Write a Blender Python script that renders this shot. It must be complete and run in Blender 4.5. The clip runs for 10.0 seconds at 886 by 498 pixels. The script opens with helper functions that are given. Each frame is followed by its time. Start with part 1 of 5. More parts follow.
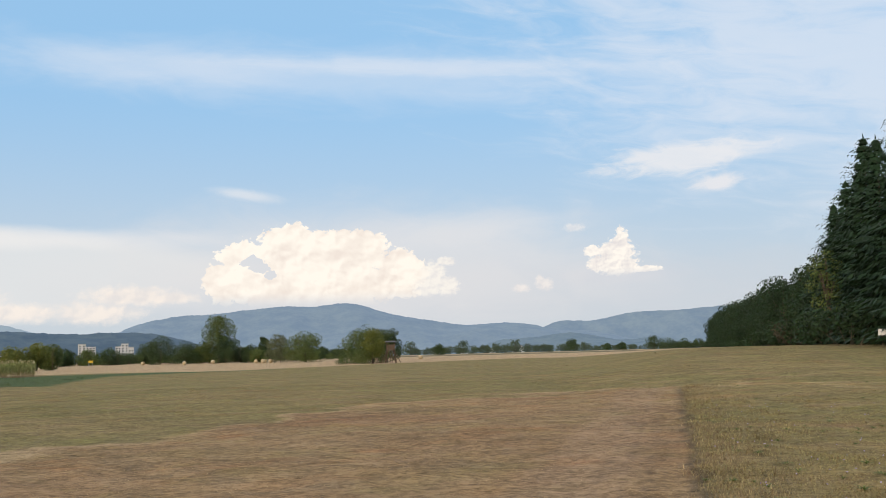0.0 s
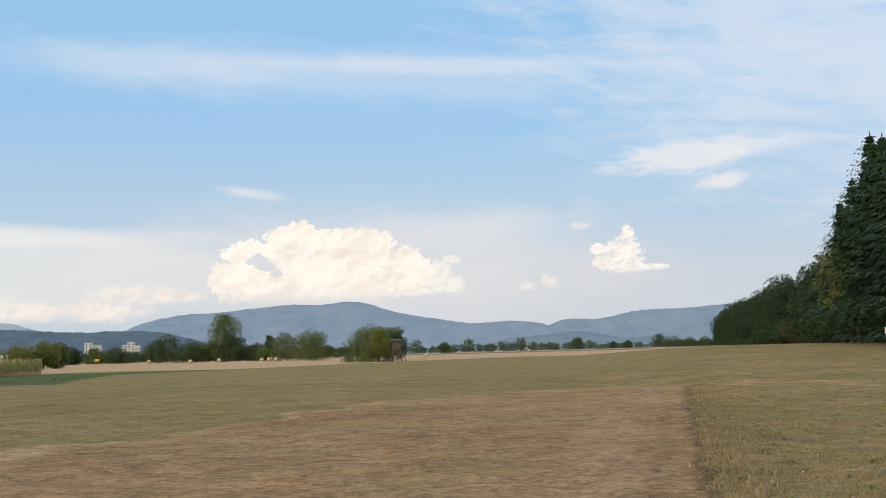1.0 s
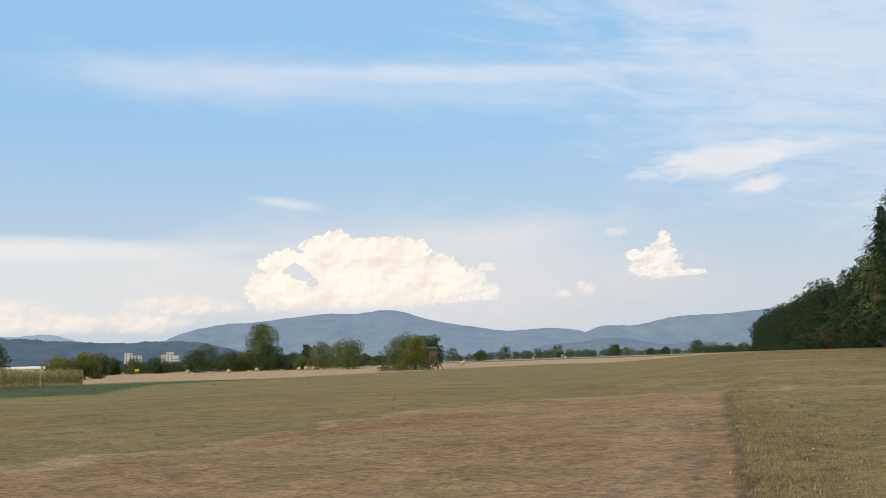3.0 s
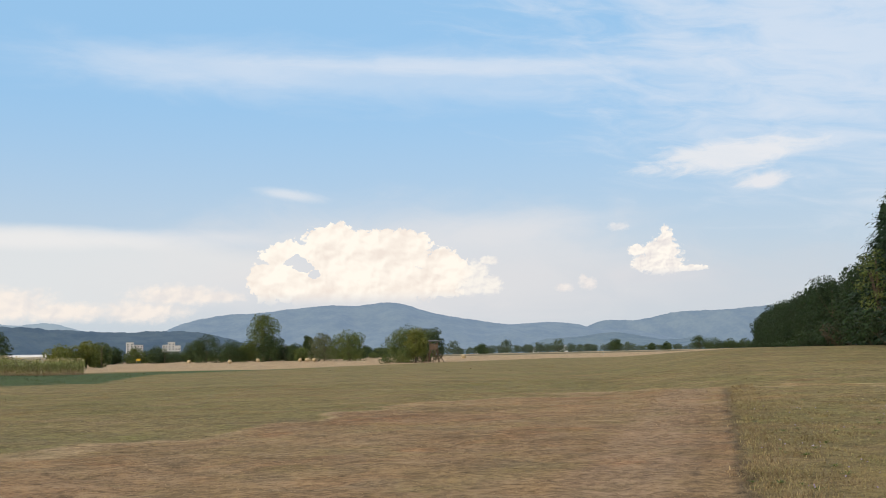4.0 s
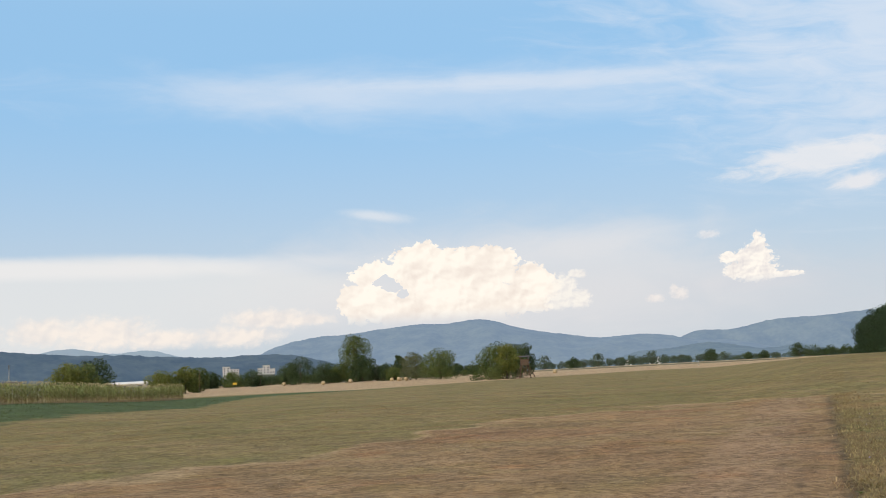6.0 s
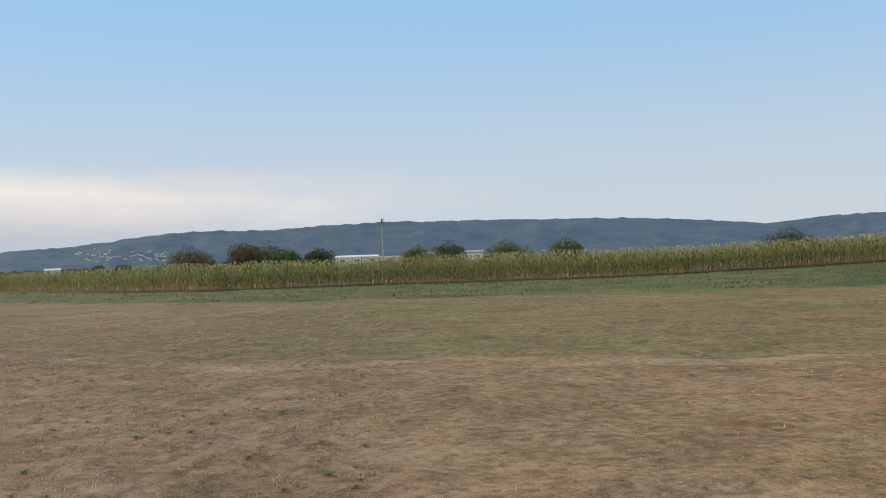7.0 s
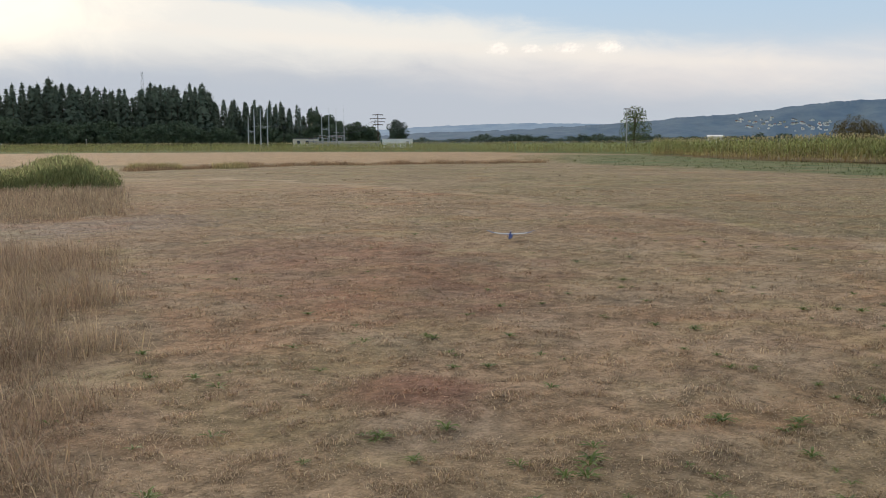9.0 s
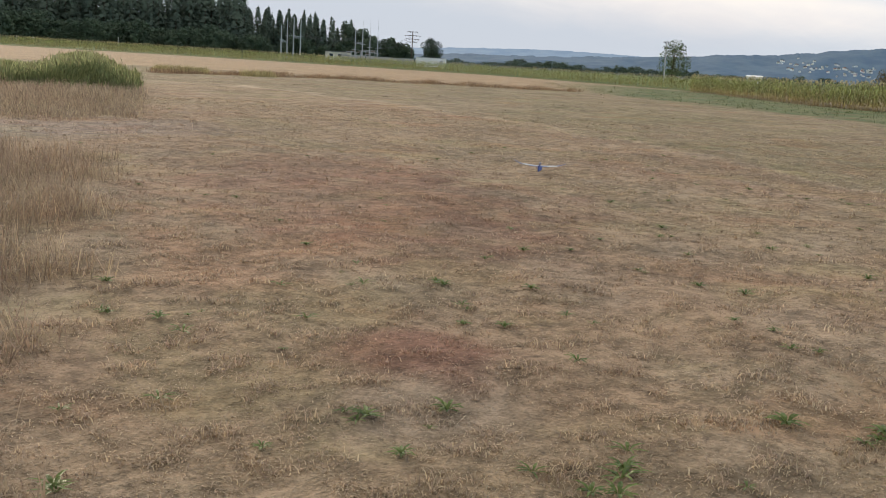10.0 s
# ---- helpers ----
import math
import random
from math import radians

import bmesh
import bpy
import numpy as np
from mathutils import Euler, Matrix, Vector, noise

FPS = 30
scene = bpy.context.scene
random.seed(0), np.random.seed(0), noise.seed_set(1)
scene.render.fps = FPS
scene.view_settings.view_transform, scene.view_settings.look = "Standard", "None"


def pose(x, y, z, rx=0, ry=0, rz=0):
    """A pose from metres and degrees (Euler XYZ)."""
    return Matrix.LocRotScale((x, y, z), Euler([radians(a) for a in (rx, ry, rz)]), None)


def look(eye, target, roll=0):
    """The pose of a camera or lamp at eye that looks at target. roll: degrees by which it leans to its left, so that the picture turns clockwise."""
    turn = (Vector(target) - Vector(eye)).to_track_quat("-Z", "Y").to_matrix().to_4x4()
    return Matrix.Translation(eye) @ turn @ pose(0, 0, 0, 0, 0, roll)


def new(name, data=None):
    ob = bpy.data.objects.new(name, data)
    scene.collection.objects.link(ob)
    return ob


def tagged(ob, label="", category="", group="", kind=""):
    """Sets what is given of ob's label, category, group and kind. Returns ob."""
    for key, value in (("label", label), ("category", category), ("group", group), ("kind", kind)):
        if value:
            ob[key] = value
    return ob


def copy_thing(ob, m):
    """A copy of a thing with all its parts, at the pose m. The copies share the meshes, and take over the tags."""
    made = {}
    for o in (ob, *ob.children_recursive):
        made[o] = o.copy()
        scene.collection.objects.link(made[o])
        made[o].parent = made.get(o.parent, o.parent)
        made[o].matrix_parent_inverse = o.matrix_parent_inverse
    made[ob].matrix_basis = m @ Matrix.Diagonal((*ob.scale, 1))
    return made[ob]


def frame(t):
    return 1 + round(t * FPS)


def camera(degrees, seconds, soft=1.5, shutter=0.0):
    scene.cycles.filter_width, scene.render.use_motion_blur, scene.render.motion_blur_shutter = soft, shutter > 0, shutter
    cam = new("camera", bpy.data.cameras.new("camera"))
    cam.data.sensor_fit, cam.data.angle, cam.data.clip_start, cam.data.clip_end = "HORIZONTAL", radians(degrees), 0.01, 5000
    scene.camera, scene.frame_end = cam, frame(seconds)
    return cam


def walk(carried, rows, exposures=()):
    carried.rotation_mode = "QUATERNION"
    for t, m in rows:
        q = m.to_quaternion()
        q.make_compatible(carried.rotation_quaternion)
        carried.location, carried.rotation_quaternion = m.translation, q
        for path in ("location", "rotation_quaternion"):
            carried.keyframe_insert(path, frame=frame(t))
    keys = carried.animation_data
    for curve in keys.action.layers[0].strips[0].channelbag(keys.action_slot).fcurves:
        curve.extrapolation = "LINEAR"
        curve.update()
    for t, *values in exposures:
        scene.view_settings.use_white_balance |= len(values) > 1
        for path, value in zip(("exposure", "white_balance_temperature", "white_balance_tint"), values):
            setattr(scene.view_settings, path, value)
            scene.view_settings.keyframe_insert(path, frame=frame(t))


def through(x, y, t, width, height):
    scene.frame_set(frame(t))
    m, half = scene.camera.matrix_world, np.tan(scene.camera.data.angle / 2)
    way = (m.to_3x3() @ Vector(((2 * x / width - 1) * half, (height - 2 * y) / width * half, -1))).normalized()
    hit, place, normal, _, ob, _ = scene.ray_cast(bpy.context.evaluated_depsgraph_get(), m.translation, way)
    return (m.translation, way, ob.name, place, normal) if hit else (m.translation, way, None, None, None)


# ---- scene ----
# seconds, x, y, z, heading (to the left of +y), pitch, roll
PATH = [
    (0, 0, -0, 1.65, 0, 6.03, -1.5),
    (0.5, 0, -0, 1.65, 0.39, 6.06, -1.31),
    (1, 0, -0, 1.65, 0.33, 5.94, -1.51),
    (1.5, 0, -0, 1.65, 1.02, 5.93, -1.46),
    (2, 0, -0, 1.65, 1.35, 5.81, -1.03),
    (2.5, -0, 0, 1.65, 1.9, 6.06, -1.38),
    (3, -0, 0, 1.65, 2.35, 6.45, -1.92),
    (4.5, -0, 0, 1.65, 2.28, 5.9, -0.84),
    (5, -0, -0, 1.65, 1.83, 5.91, -0.69),
    (5.5, -0, -0, 1.65, 3.26, 6.41, -1.27),
    (6, 0, -0, 1.65, 7.46, 7.18, -2.93),
    (6.2, -0, 0, 1.65, 11.91, 6.39, -3.75),
    (6.4, 0, 0, 1.65, 24.37, 5.79, -3.57),
    (6.6, 0, 0, 1.65, 43.52, 4.32, -3.13),
    (6.8, 0, 0, 1.65, 63.45, 2.47, -2.59),
    (7, 0, 0, 1.65, 83.14, 0.75, -2.07),
    (7.15, 0, 0, 1.65, 96.39, -0.16, -1.8),
    (7.3, 0, 0, 1.65, 104.35, -0.51, -1.7),
    (7.5, -0.102, -0.024, 1.632, 108.27, -0.44, -1.62),
    (8, -0.014, -0.033, 1.637, 113.2, -0.78, -0.7),
    (8.5, 0.003, -0.083, 1.64, 116.73, -2.87, 0.13),
    (9, -0.142, -0.184, 1.639, 119.81, -6.04, -0.28),
    (9.5, -0.651, -0.409, 1.565, 122.55, -12.28, 2.07),
    (10, -1.158, -0.708, 1.593, 121.07, -10.51, 3.5),
]
cam = camera(48.0, 10.0, soft=0.9)
walk(cam, [(t, pose(x, y, z, 90 + pitch, 0, yaw) @ pose(0, 0, 0, 0, 0, roll)) for t, x, y, z, yaw, pitch, roll in PATH], exposures=((0.0, 0.0), (9.3, 0.0), (9.6, 0.05), (10.0, 0.25)))

# ---- light ----
SUN_AZ, SUN_EL = 152.0, 15.0          # degrees to the left of +y, and above the horizon
scene.view_settings.exposure = 0.0


def nodes_of(owner):
    owner.use_nodes = True
    owner.node_tree.nodes.clear()
    return owner.node_tree


class Web:
    """Short hand for building node trees."""

    def __init__(self, tree):
        self.tree = tree

    def add(self, kind, **values):
        node = self.tree.nodes.new(kind)
        for key, value in values.items():
            setattr(node, key, value)
        return node

    def plug(self, value, socket):
        if isinstance(value, bpy.types.NodeSocket):
            self.tree.links.new(value, socket)
        elif value is not None:
            socket.default_value = value

    def math(self, op, a, b=None, c=None, clamp=False):
        node = self.add("ShaderNodeMath", operation=op, use_clamp=clamp)
        for i, v in enumerate((a, b, c)):
            self.plug(v, node.inputs[i])
        return node.outputs[0]

    def mix(self, fac, a, b, blend="MIX"):
        node = self.add("ShaderNodeMix", data_type="RGBA", blend_type=blend)
        self.plug(fac, node.inputs[0])
        self.plug(a if isinstance(a, bpy.types.NodeSocket) else (*a, 1), node.inputs[6])
        self.plug(b if isinstance(b, bpy.types.NodeSocket) else (*b, 1), node.inputs[7])
        return node.outputs[2]

    def step(self, value, lo, hi, to_lo=0.0, to_hi=1.0):
        node = self.add("ShaderNodeMapRange", interpolation_type="SMOOTHSTEP")
        for i, v in enumerate((value, lo, hi, to_lo, to_hi)):
            self.plug(v, node.inputs[i])
        return node.outputs[0]

    def noise(self, vector, scale, detail=4.0, rough=0.55, warp=0.0):
        node = self.add("ShaderNodeTexNoise", noise_dimensions="3D")
        self.plug(vector, node.inputs["Vector"])
        node.inputs["Scale"].default_value, node.inputs["Detail"].default_value = scale, detail
        node.inputs["Roughness"].default_value, node.inputs["Distortion"].default_value = rough, warp
        return node.outputs[0]

    def join(self, x, y, z=0.0):
        node = self.add("ShaderNodeCombineXYZ")
        for i, v in enumerate((x, y, z)):
            self.plug(v, node.inputs[i])
        return node.outputs[0]


def make_world():
    world = bpy.data.worlds.new("sky")
    scene.world = world
    w = Web(nodes_of(world))
    sky = w.add("ShaderNodeTexSky", sky_type="NISHITA", sun_disc=False)
    sky.sun_elevation, sky.sun_rotation = radians(SUN_EL), radians(360 - SUN_AZ)
    sky.altitude, sky.air_density, sky.dust_density, sky.ozone_density = 200.0, 1.0, 0.6, 1.6
    way = w.add("ShaderNodeSeparateXYZ")
    w.plug(w.add("ShaderNodeTexCoord").outputs["Generated"], way.inputs[0])
    x, y, z = way.outputs
    az = w.math("MULTIPLY", w.math("ARCTAN2", w.math("MULTIPLY", x, -1.0), y), 57.29578)
    el = w.math("MULTIPLY", w.math("ARCSINE", z), 57.29578)
    colour = w.mix(1.0, sky.outputs[0], (SKY_GAIN * 1.0, SKY_GAIN * 1.0, SKY_GAIN * 1.0), "MULTIPLY")
    # pale evening blue that whitens to a warm haze near the horizon
    colour = w.mix(0.85, colour, SKY_BLUE)
    colour = w.mix(w.step(el, 0.0, 16.5, 0.95, 0.0), colour, SKY_HAZE)
    # high thin cloud overhead, out of view: added to warm and brighten the skylight
    high = w.noise(w.join(w.math("MULTIPLY", x, 2.0), w.math("MULTIPLY", y, 5.0), z), 2.0, 5.0, 0.6, 0.5)
    colour = w.mix(w.math("MULTIPLY", w.step(el, 20.0, 32.0), w.step(high, 0.3, 0.6, 0.45, 0.95)), colour, (0.86, 0.82, 0.77))

    def veil(base, a, e, wa, we, fine, amount, soft, opacity, tint, tilt=0.0, squash=4.0, seed=0.0):
        da, de = w.math("SUBTRACT", az, a), w.math("SUBTRACT", el, e)
        de = w.math("SUBTRACT", de, w.math("MULTIPLY", da, tilt))
        place = w.join(da, w.math("MULTIPLY", de, squash), seed)
        n = w.math("SUBTRACT", w.noise(place, fine, 6.0, 0.6, 0.6), 0.5)
        p, q = w.math("DIVIDE", da, wa), w.math("DIVIDE", de, we)
        r = w.math("SQRT", w.math("ADD", w.math("MULTIPLY", p, p), w.math("MULTIPLY", q, q)))
        r = w.math("ADD", r, w.math("MULTIPLY", n, amount))
        return w.mix(w.step(r, 1.0 + soft, 1.0 - soft, 0.0, opacity), base, tint)

    white, warm, grey, pink = (0.86, 0.86, 0.89), (0.95, 0.87, 0.78), (0.60, 0.63, 0.71), (0.88, 0.76, 0.72)
    # towards the mountains
    colour = veil(colour, 6, 15.9, 17, 1.3, 0.16, 2.2, 0.9, 0.30, white, 0.01, 4.0, 1.0)
    colour = veil(colour, 16.5, 16.2, 6, 0.9, 0.25, 1.6, 0.9, 0.30, white, -0.01, 4.0, 2.0)
    colour = veil(colour, 1, 16.4, 9, 0.45, 0.30, 1.6, 0.8, 0.42, white, 0.03, 6.0, 3.0)
    colour = veil(colour, -23, 15.5, 13, 6.0, 0.22, 2.6, 0.9, 0.55, white, 0.14, 4.0, 4.0)
    colour = veil(colour, -14.0, 10.6, 4.0, 0.75, 0.5, 2.0, 0.5, 0.75, (0.88, 0.86, 0.86), -0.05, 3.0, 5.0)
    colour = veil(colour, -15.6, 9.1, 1.2, 0.42, 0.9, 1.4, 0.5, 0.75, (0.88, 0.85, 0.85), -0.1, 2.0, 19.0)
    colour = veil(colour, 11.3, 9.25, 1.5, 0.25, 0.9, 1.0, 0.8, 0.5, (0.90, 0.88, 0.87), 0.14, 2.0, 6.0)
    colour = veil(colour, 33, 4.6, 22, 2.6, 0.10, 0.35, 0.16, 0.78, (0.80, 0.80, 0.79), -0.01, 3.0, 7.0)
    colour = veil(colour, 30, 6.6, 17, 0.5, 0.25, 1.0, 0.7, 0.55, (0.90, 0.87, 0.85), -0.01, 3.0, 20.0)
    colour = veil(colour, -0.5, 7.0, 5.0, 0.8, 0.35, 1.6, 0.9, 0.45, (0.80, 0.80, 0.82), -0.05, 3.0, 8.0)
    colour = veil(colour, -3, 3.4, 18, 1.9, 0.3, 0.8, 0.7, 0.55, (0.66, 0.67, 0.71), 0.0, 3.0, 9.0)
    colour = veil(colour, -9.8, 4.2, 3.0, 0.4, 0.7, 1.4, 0.7, 0.45, (0.66, 0.67, 0.72), -0.02, 3.0, 13.0)
    # towards the fields: a long bank with a bright edge and a flat grey underside
    colour = veil(colour, 150, 7.2, 52, 2.3, 0.16, 0.75, 0.26, 0.88, (0.93, 0.88, 0.80), 0.07, 3.0, 14.0)
    colour = veil(colour, 131, 2.3, 36, 2.4, 0.14, 0.9, 0.5, 0.85, (0.505, 0.54, 0.605), 0.012, 3.0, 15.0)
    colour = veil(colour, 102, 4.0, 14, 1.3, 0.25, 1.0, 0.9, 0.50, (0.86, 0.78, 0.74), 0.0, 3.0, 16.0)
    colour = veil(colour, 120, 5.4, 22, 0.35, 0.35, 1.4, 0.8, 0.45, (0.95, 0.87, 0.78), 0.06, 3.0, 17.0)
    colour = veil(colour, 143, 9.5, 12, 0.8, 0.3, 2.0, 0.8, 0.6, (0.86, 0.84, 0.82), 0.04, 3.0, 22.0)
    colour = veil(colour, 151, 10.5, 11, 4.5, 0.25, 1.0, 0.9, 0.9, (1.6, 1.4, 1.1), 0.0, 1.5, 18.0)

    def cumulus(base, domes, holes, scale, bulge, soft, seed, floor, fade, shade, bright, opacity=1.0):
        """A heaped cloud: domes of (azimuth, elevation, half width, half height) with a billowing edge and relief."""
        def bubble(a, e, size):
            node = w.add("ShaderNodeTexVoronoi", feature="SMOOTH_F1", voronoi_dimensions="3D")
            w.plug(w.join(a, w.math("MULTIPLY", e, 1.2), seed), node.inputs["Vector"])
            node.inputs["Scale"].default_value, node.inputs["Smoothness"].default_value = size, 0.25
            return node.outputs["Distance"]

        def heap(a, e):
            """Height of the billows: large lumps that carry middle and small ones."""
            big, mid, small = bubble(a, e, scale), bubble(a, e, scale * 2.3), bubble(a, e, scale * 5.2)
            return w.math("ADD", w.math("MULTIPLY_ADD", mid, 0.40, big), w.math("MULTIPLY", small, 0.10))

        bend = w.noise(w.join(az, el, seed), scale * 1.1, 3.0, 0.5)
        curl = w.noise(w.join(el, az, seed + 7.0), scale * 1.1, 3.0, 0.5)
        wa = w.math("MULTIPLY_ADD", w.math("SUBTRACT", bend, 0.5), 1.1 / scale * 0.8, az)
        we = w.math("MULTIPLY_ADD", w.math("SUBTRACT", curl, 0.5), 0.55 / scale * 0.8, el)

        def dome(a, e, ha, he):
            p, q = w.math("DIVIDE", w.math("SUBTRACT", wa, a), ha), w.math("DIVIDE", w.math("SUBTRACT", we, e), he)
            return w.math("SQRT", w.math("ADD", w.math("MULTIPLY", p, p), w.math("MULTIPLY", q, q)))

        r = dome(*domes[0])
        for other in domes[1:]:
            r = w.math("SMOOTH_MIN", r, dome(*other), 0.12)
        here = heap(wa, we)
        knobs = w.math("MULTIPLY_ADD", bubble(wa, we, scale * 4.6), 0.5, w.math("MULTIPLY_ADD", bubble(wa, we, scale * 2.3), 0.7, w.math("MULTIPLY", bubble(wa, we, scale * 9.0), 0.3)))
        edge = w.math("ADD", r, w.math("MULTIPLY", w.math("SUBTRACT", knobs, 0.6), bulge))
        for hole in holes:
            gap = w.math("SUBTRACT", 2.0, dome(*hole))
            edge = w.math("MAXIMUM", edge, w.math("ADD", gap, w.math("MULTIPLY", w.math("SUBTRACT", knobs, 0.6), bulge * -1.5)))
        mask = w.step(edge, 1.0 + soft, 1.0 - soft)
        mask = w.math("MULTIPLY", mask, w.step(el, floor, floor + fade, 0.0, opacity))
        step = 0.13 / scale
        lit = w.math("SUBTRACT", heap(w.math("SUBTRACT", wa, step), w.math("SUBTRACT", we, step * 1.3)), here)
        grain = w.noise(w.join(az, el, seed + 3.0), scale * 0.55, 4.0, 0.6)
        tone = w.math("ADD", w.math("MULTIPLY_ADD", lit, 1.5, 0.28), w.step(grain, 0.32, 0.62, 0.0, 0.62), clamp=True)
        return w.mix(mask, base, w.mix(tone, shade, bright))

    cream, dusk = (1.04, 0.965, 0.86), (0.89, 0.79, 0.71)
    colour = veil(colour, 4.5, 5.0, 13.0, 3.2, 0.22, 0.9, 0.6, 0.6, (0.80, 0.775, 0.77), 0.0, 2.0, 23.0)
    colour = cumulus(colour, ((7.6, 4.2, 5.6, 2.1), (8.8, 6.3, 1.9, 1.42), (6.0, 5.9, 3.2, 1.48), (4.4, 6.3, 1.0, 1.0), (11.4, 5.6, 1.5, 1.2), (12.6, 4.3, 1.1, 1.3), (2.4, 4.7, 1.6, 1.5)), ((10.9, 5.5, 0.68, 0.28), (10.35, 5.15, 0.6, 0.32), (9.9, 4.75, 0.35, 0.34)), 0.85, 0.42, 0.06, 2.0, 2.75, 1.1, dusk, cream)
    colour = cumulus(colour, ((0.6, 4.5, 0.8, 0.85), (-0.2, 3.9, 0.7, 0.6), (1.0, 3.8, 1.0, 0.5), (-0.1, 5.3, 0.6, 0.25)), (), 1.5, 0.5, 0.28, 21.0, 3.0, 0.7, (0.82, 0.78, 0.76), (1.0, 0.94, 0.85), 0.8)
    colour = cumulus(colour, ((-10.2, 6.2, 0.5, 0.75), (-9.9, 5.5, 1.15, 0.75), (-10.0, 4.75, 1.25, 0.6), (-8.6, 5.6, 0.5, 0.35), (-11.6, 4.5, 0.9, 0.2), (-9.0, 4.9, 0.8, 0.5)), (), 1.6, 0.5, 0.16, 5.0, 3.9, 0.8, (0.80, 0.755, 0.74), (1.02, 0.955, 0.87))
    colour = cumulus(colour, ((-7.6, 7.0, 0.62, 0.2), (-7.4, 7.08, 0.3, 0.16)), (), 2.2, 0.5, 0.5, 8.0, 6.0, 0.6, (0.84, 0.80, 0.79), (0.95, 0.90, 0.86), 0.5)
    colour = cumulus(colour, ((-4.45, 3.65, 0.45, 0.22), (-5.8, 3.85, 0.45, 0.34), (-5.5, 4.15, 0.25, 0.2)), (), 2.2, 0.5, 0.5, 9.0, 2.9, 0.5, (0.82, 0.77, 0.75), (0.93, 0.86, 0.81), 0.75)
    colour = cumulus(colour, ((116.6, 5.3, 0.55, 0.32), (114.7, 5.3, 0.5, 0.24), (112.7, 5.32, 0.8, 0.3), (110.4, 5.3, 0.65, 0.32)), (), 2.0, 0.5, 0.45, 12.0, 4.7, 0.5, (0.90, 0.84, 0.79), (1.10, 1.02, 0.92), 0.85)
    colour = cumulus(colour, ((17.5, 3.6, 2.4, 0.55), (15.5, 3.5, 1.6, 0.3), (19.5, 2.7, 2.4, 0.6), (26.5, 3.1, 2.6, 0.9), (29.5, 3.3, 1.8, 0.7), (23.5, 2.7, 2.5, 0.5)), (), 0.9, 0.5, 0.5, 15.0, 1.1, 1.5, (0.82, 0.77, 0.74), (0.98, 0.88, 0.79), 0.85)
    back = w.add("ShaderNodeBackground")
    w.plug(colour, back.inputs[0])
    back.inputs[1].default_value = 1.0
    w.tree.links.new(back.outputs[0], w.add("ShaderNodeOutputWorld").inputs[0])


SKY_GAIN, SKY_BLUE, SKY_HAZE = 0.10, (0.340, 0.605, 0.905), (0.61, 0.66, 0.70)
make_world()
sun = new("sun", bpy.data.lights.new("sun", "SUN"))
sun.data.energy, sun.data.angle, sun.data.color = 2.5, radians(18), (1.0, 0.82, 0.62)
sun_way = Vector((-math.sin(radians(SUN_AZ)) * math.cos(radians(SUN_EL)), math.cos(radians(SUN_AZ)) * math.cos(radians(SUN_EL)), math.sin(radians(SUN_EL))))
sun.matrix_world = look(sun_way * 100, (0, 0, 0))


# ---- materials ----
def surface(name, dark, light, rough=0.85, scale=6.0, fine=40.0, bump=0.3, island=0.0, glow=None, metal=0.0, tone=None, through=0.0):
    """A two-scale procedural surface. tone: a colour attribute that replaces dark and light. island: spread between loose pieces."""
    m = bpy.data.materials.new(name)
    w = Web(nodes_of(m))
    place = w.add("ShaderNodeTexCoord").outputs["Object"]
    coarse, grain = w.noise(place, scale, 4.0, 0.6), w.noise(place, fine, 3.0, 0.6)
    if tone:
        base = w.add("ShaderNodeVertexColor", layer_name=tone).outputs[0]
        lo, hi = w.mix(1.0, base, dark, "MULTIPLY"), w.mix(1.0, base, light, "MULTIPLY")
    else:
        lo, hi = dark, light
    colour = w.mix(w.step(w.math("ADD", w.math("MULTIPLY", coarse, 0.65), w.math("MULTIPLY", grain, 0.35)), 0.34, 0.66), lo, hi)
    if island:
        chance = w.add("ShaderNodeNewGeometry").outputs["Random Per Island"]
        shade = w.add("ShaderNodeHueSaturation")
        w.plug(w.step(chance, 0.0, 1.0, 0.5 - 0.03 * island, 0.5 + 0.02 * island), shade.inputs["Hue"])
        w.plug(w.math("MULTIPLY_ADD", chance, island, 1.0 - 0.5 * island), shade.inputs["Value"])
        w.plug(colour, shade.inputs["Color"])
        colour = shade.outputs[0]
    p = w.add("ShaderNodeBsdfPrincipled")
    w.plug(colour, p.inputs["Base Color"])
    p.inputs["Roughness"].default_value, p.inputs["Metallic"].default_value = rough, metal
    p.inputs["Specular IOR Level"].default_value = 0.25
    if glow:
        p.inputs["Emission Color"].default_value, p.inputs["Emission Strength"].default_value = (*glow[:3], 1), glow[3]
    if bump:
        relief = w.add("ShaderNodeBump")
        relief.inputs["Strength"].default_value, relief.inputs["Distance"].default_value = bump, 0.05
        w.plug(grain, relief.inputs["Height"])
        w.plug(relief.outputs[0], p.inputs["Normal"])
    shader = p.outputs[0]
    if through:
        thin = w.add("ShaderNodeBsdfTranslucent")
        w.plug(colour, thin.inputs[0])
        both = w.add("ShaderNodeMixShader")
        both.inputs[0].default_value = through
        w.plug(shader, both.inputs[1])
        w.plug(thin.outputs[0], both.inputs[2])
        shader = both.outputs[0]
    w.tree.links.new(shader, w.add("ShaderNodeOutputMaterial").inputs[0])
    return m


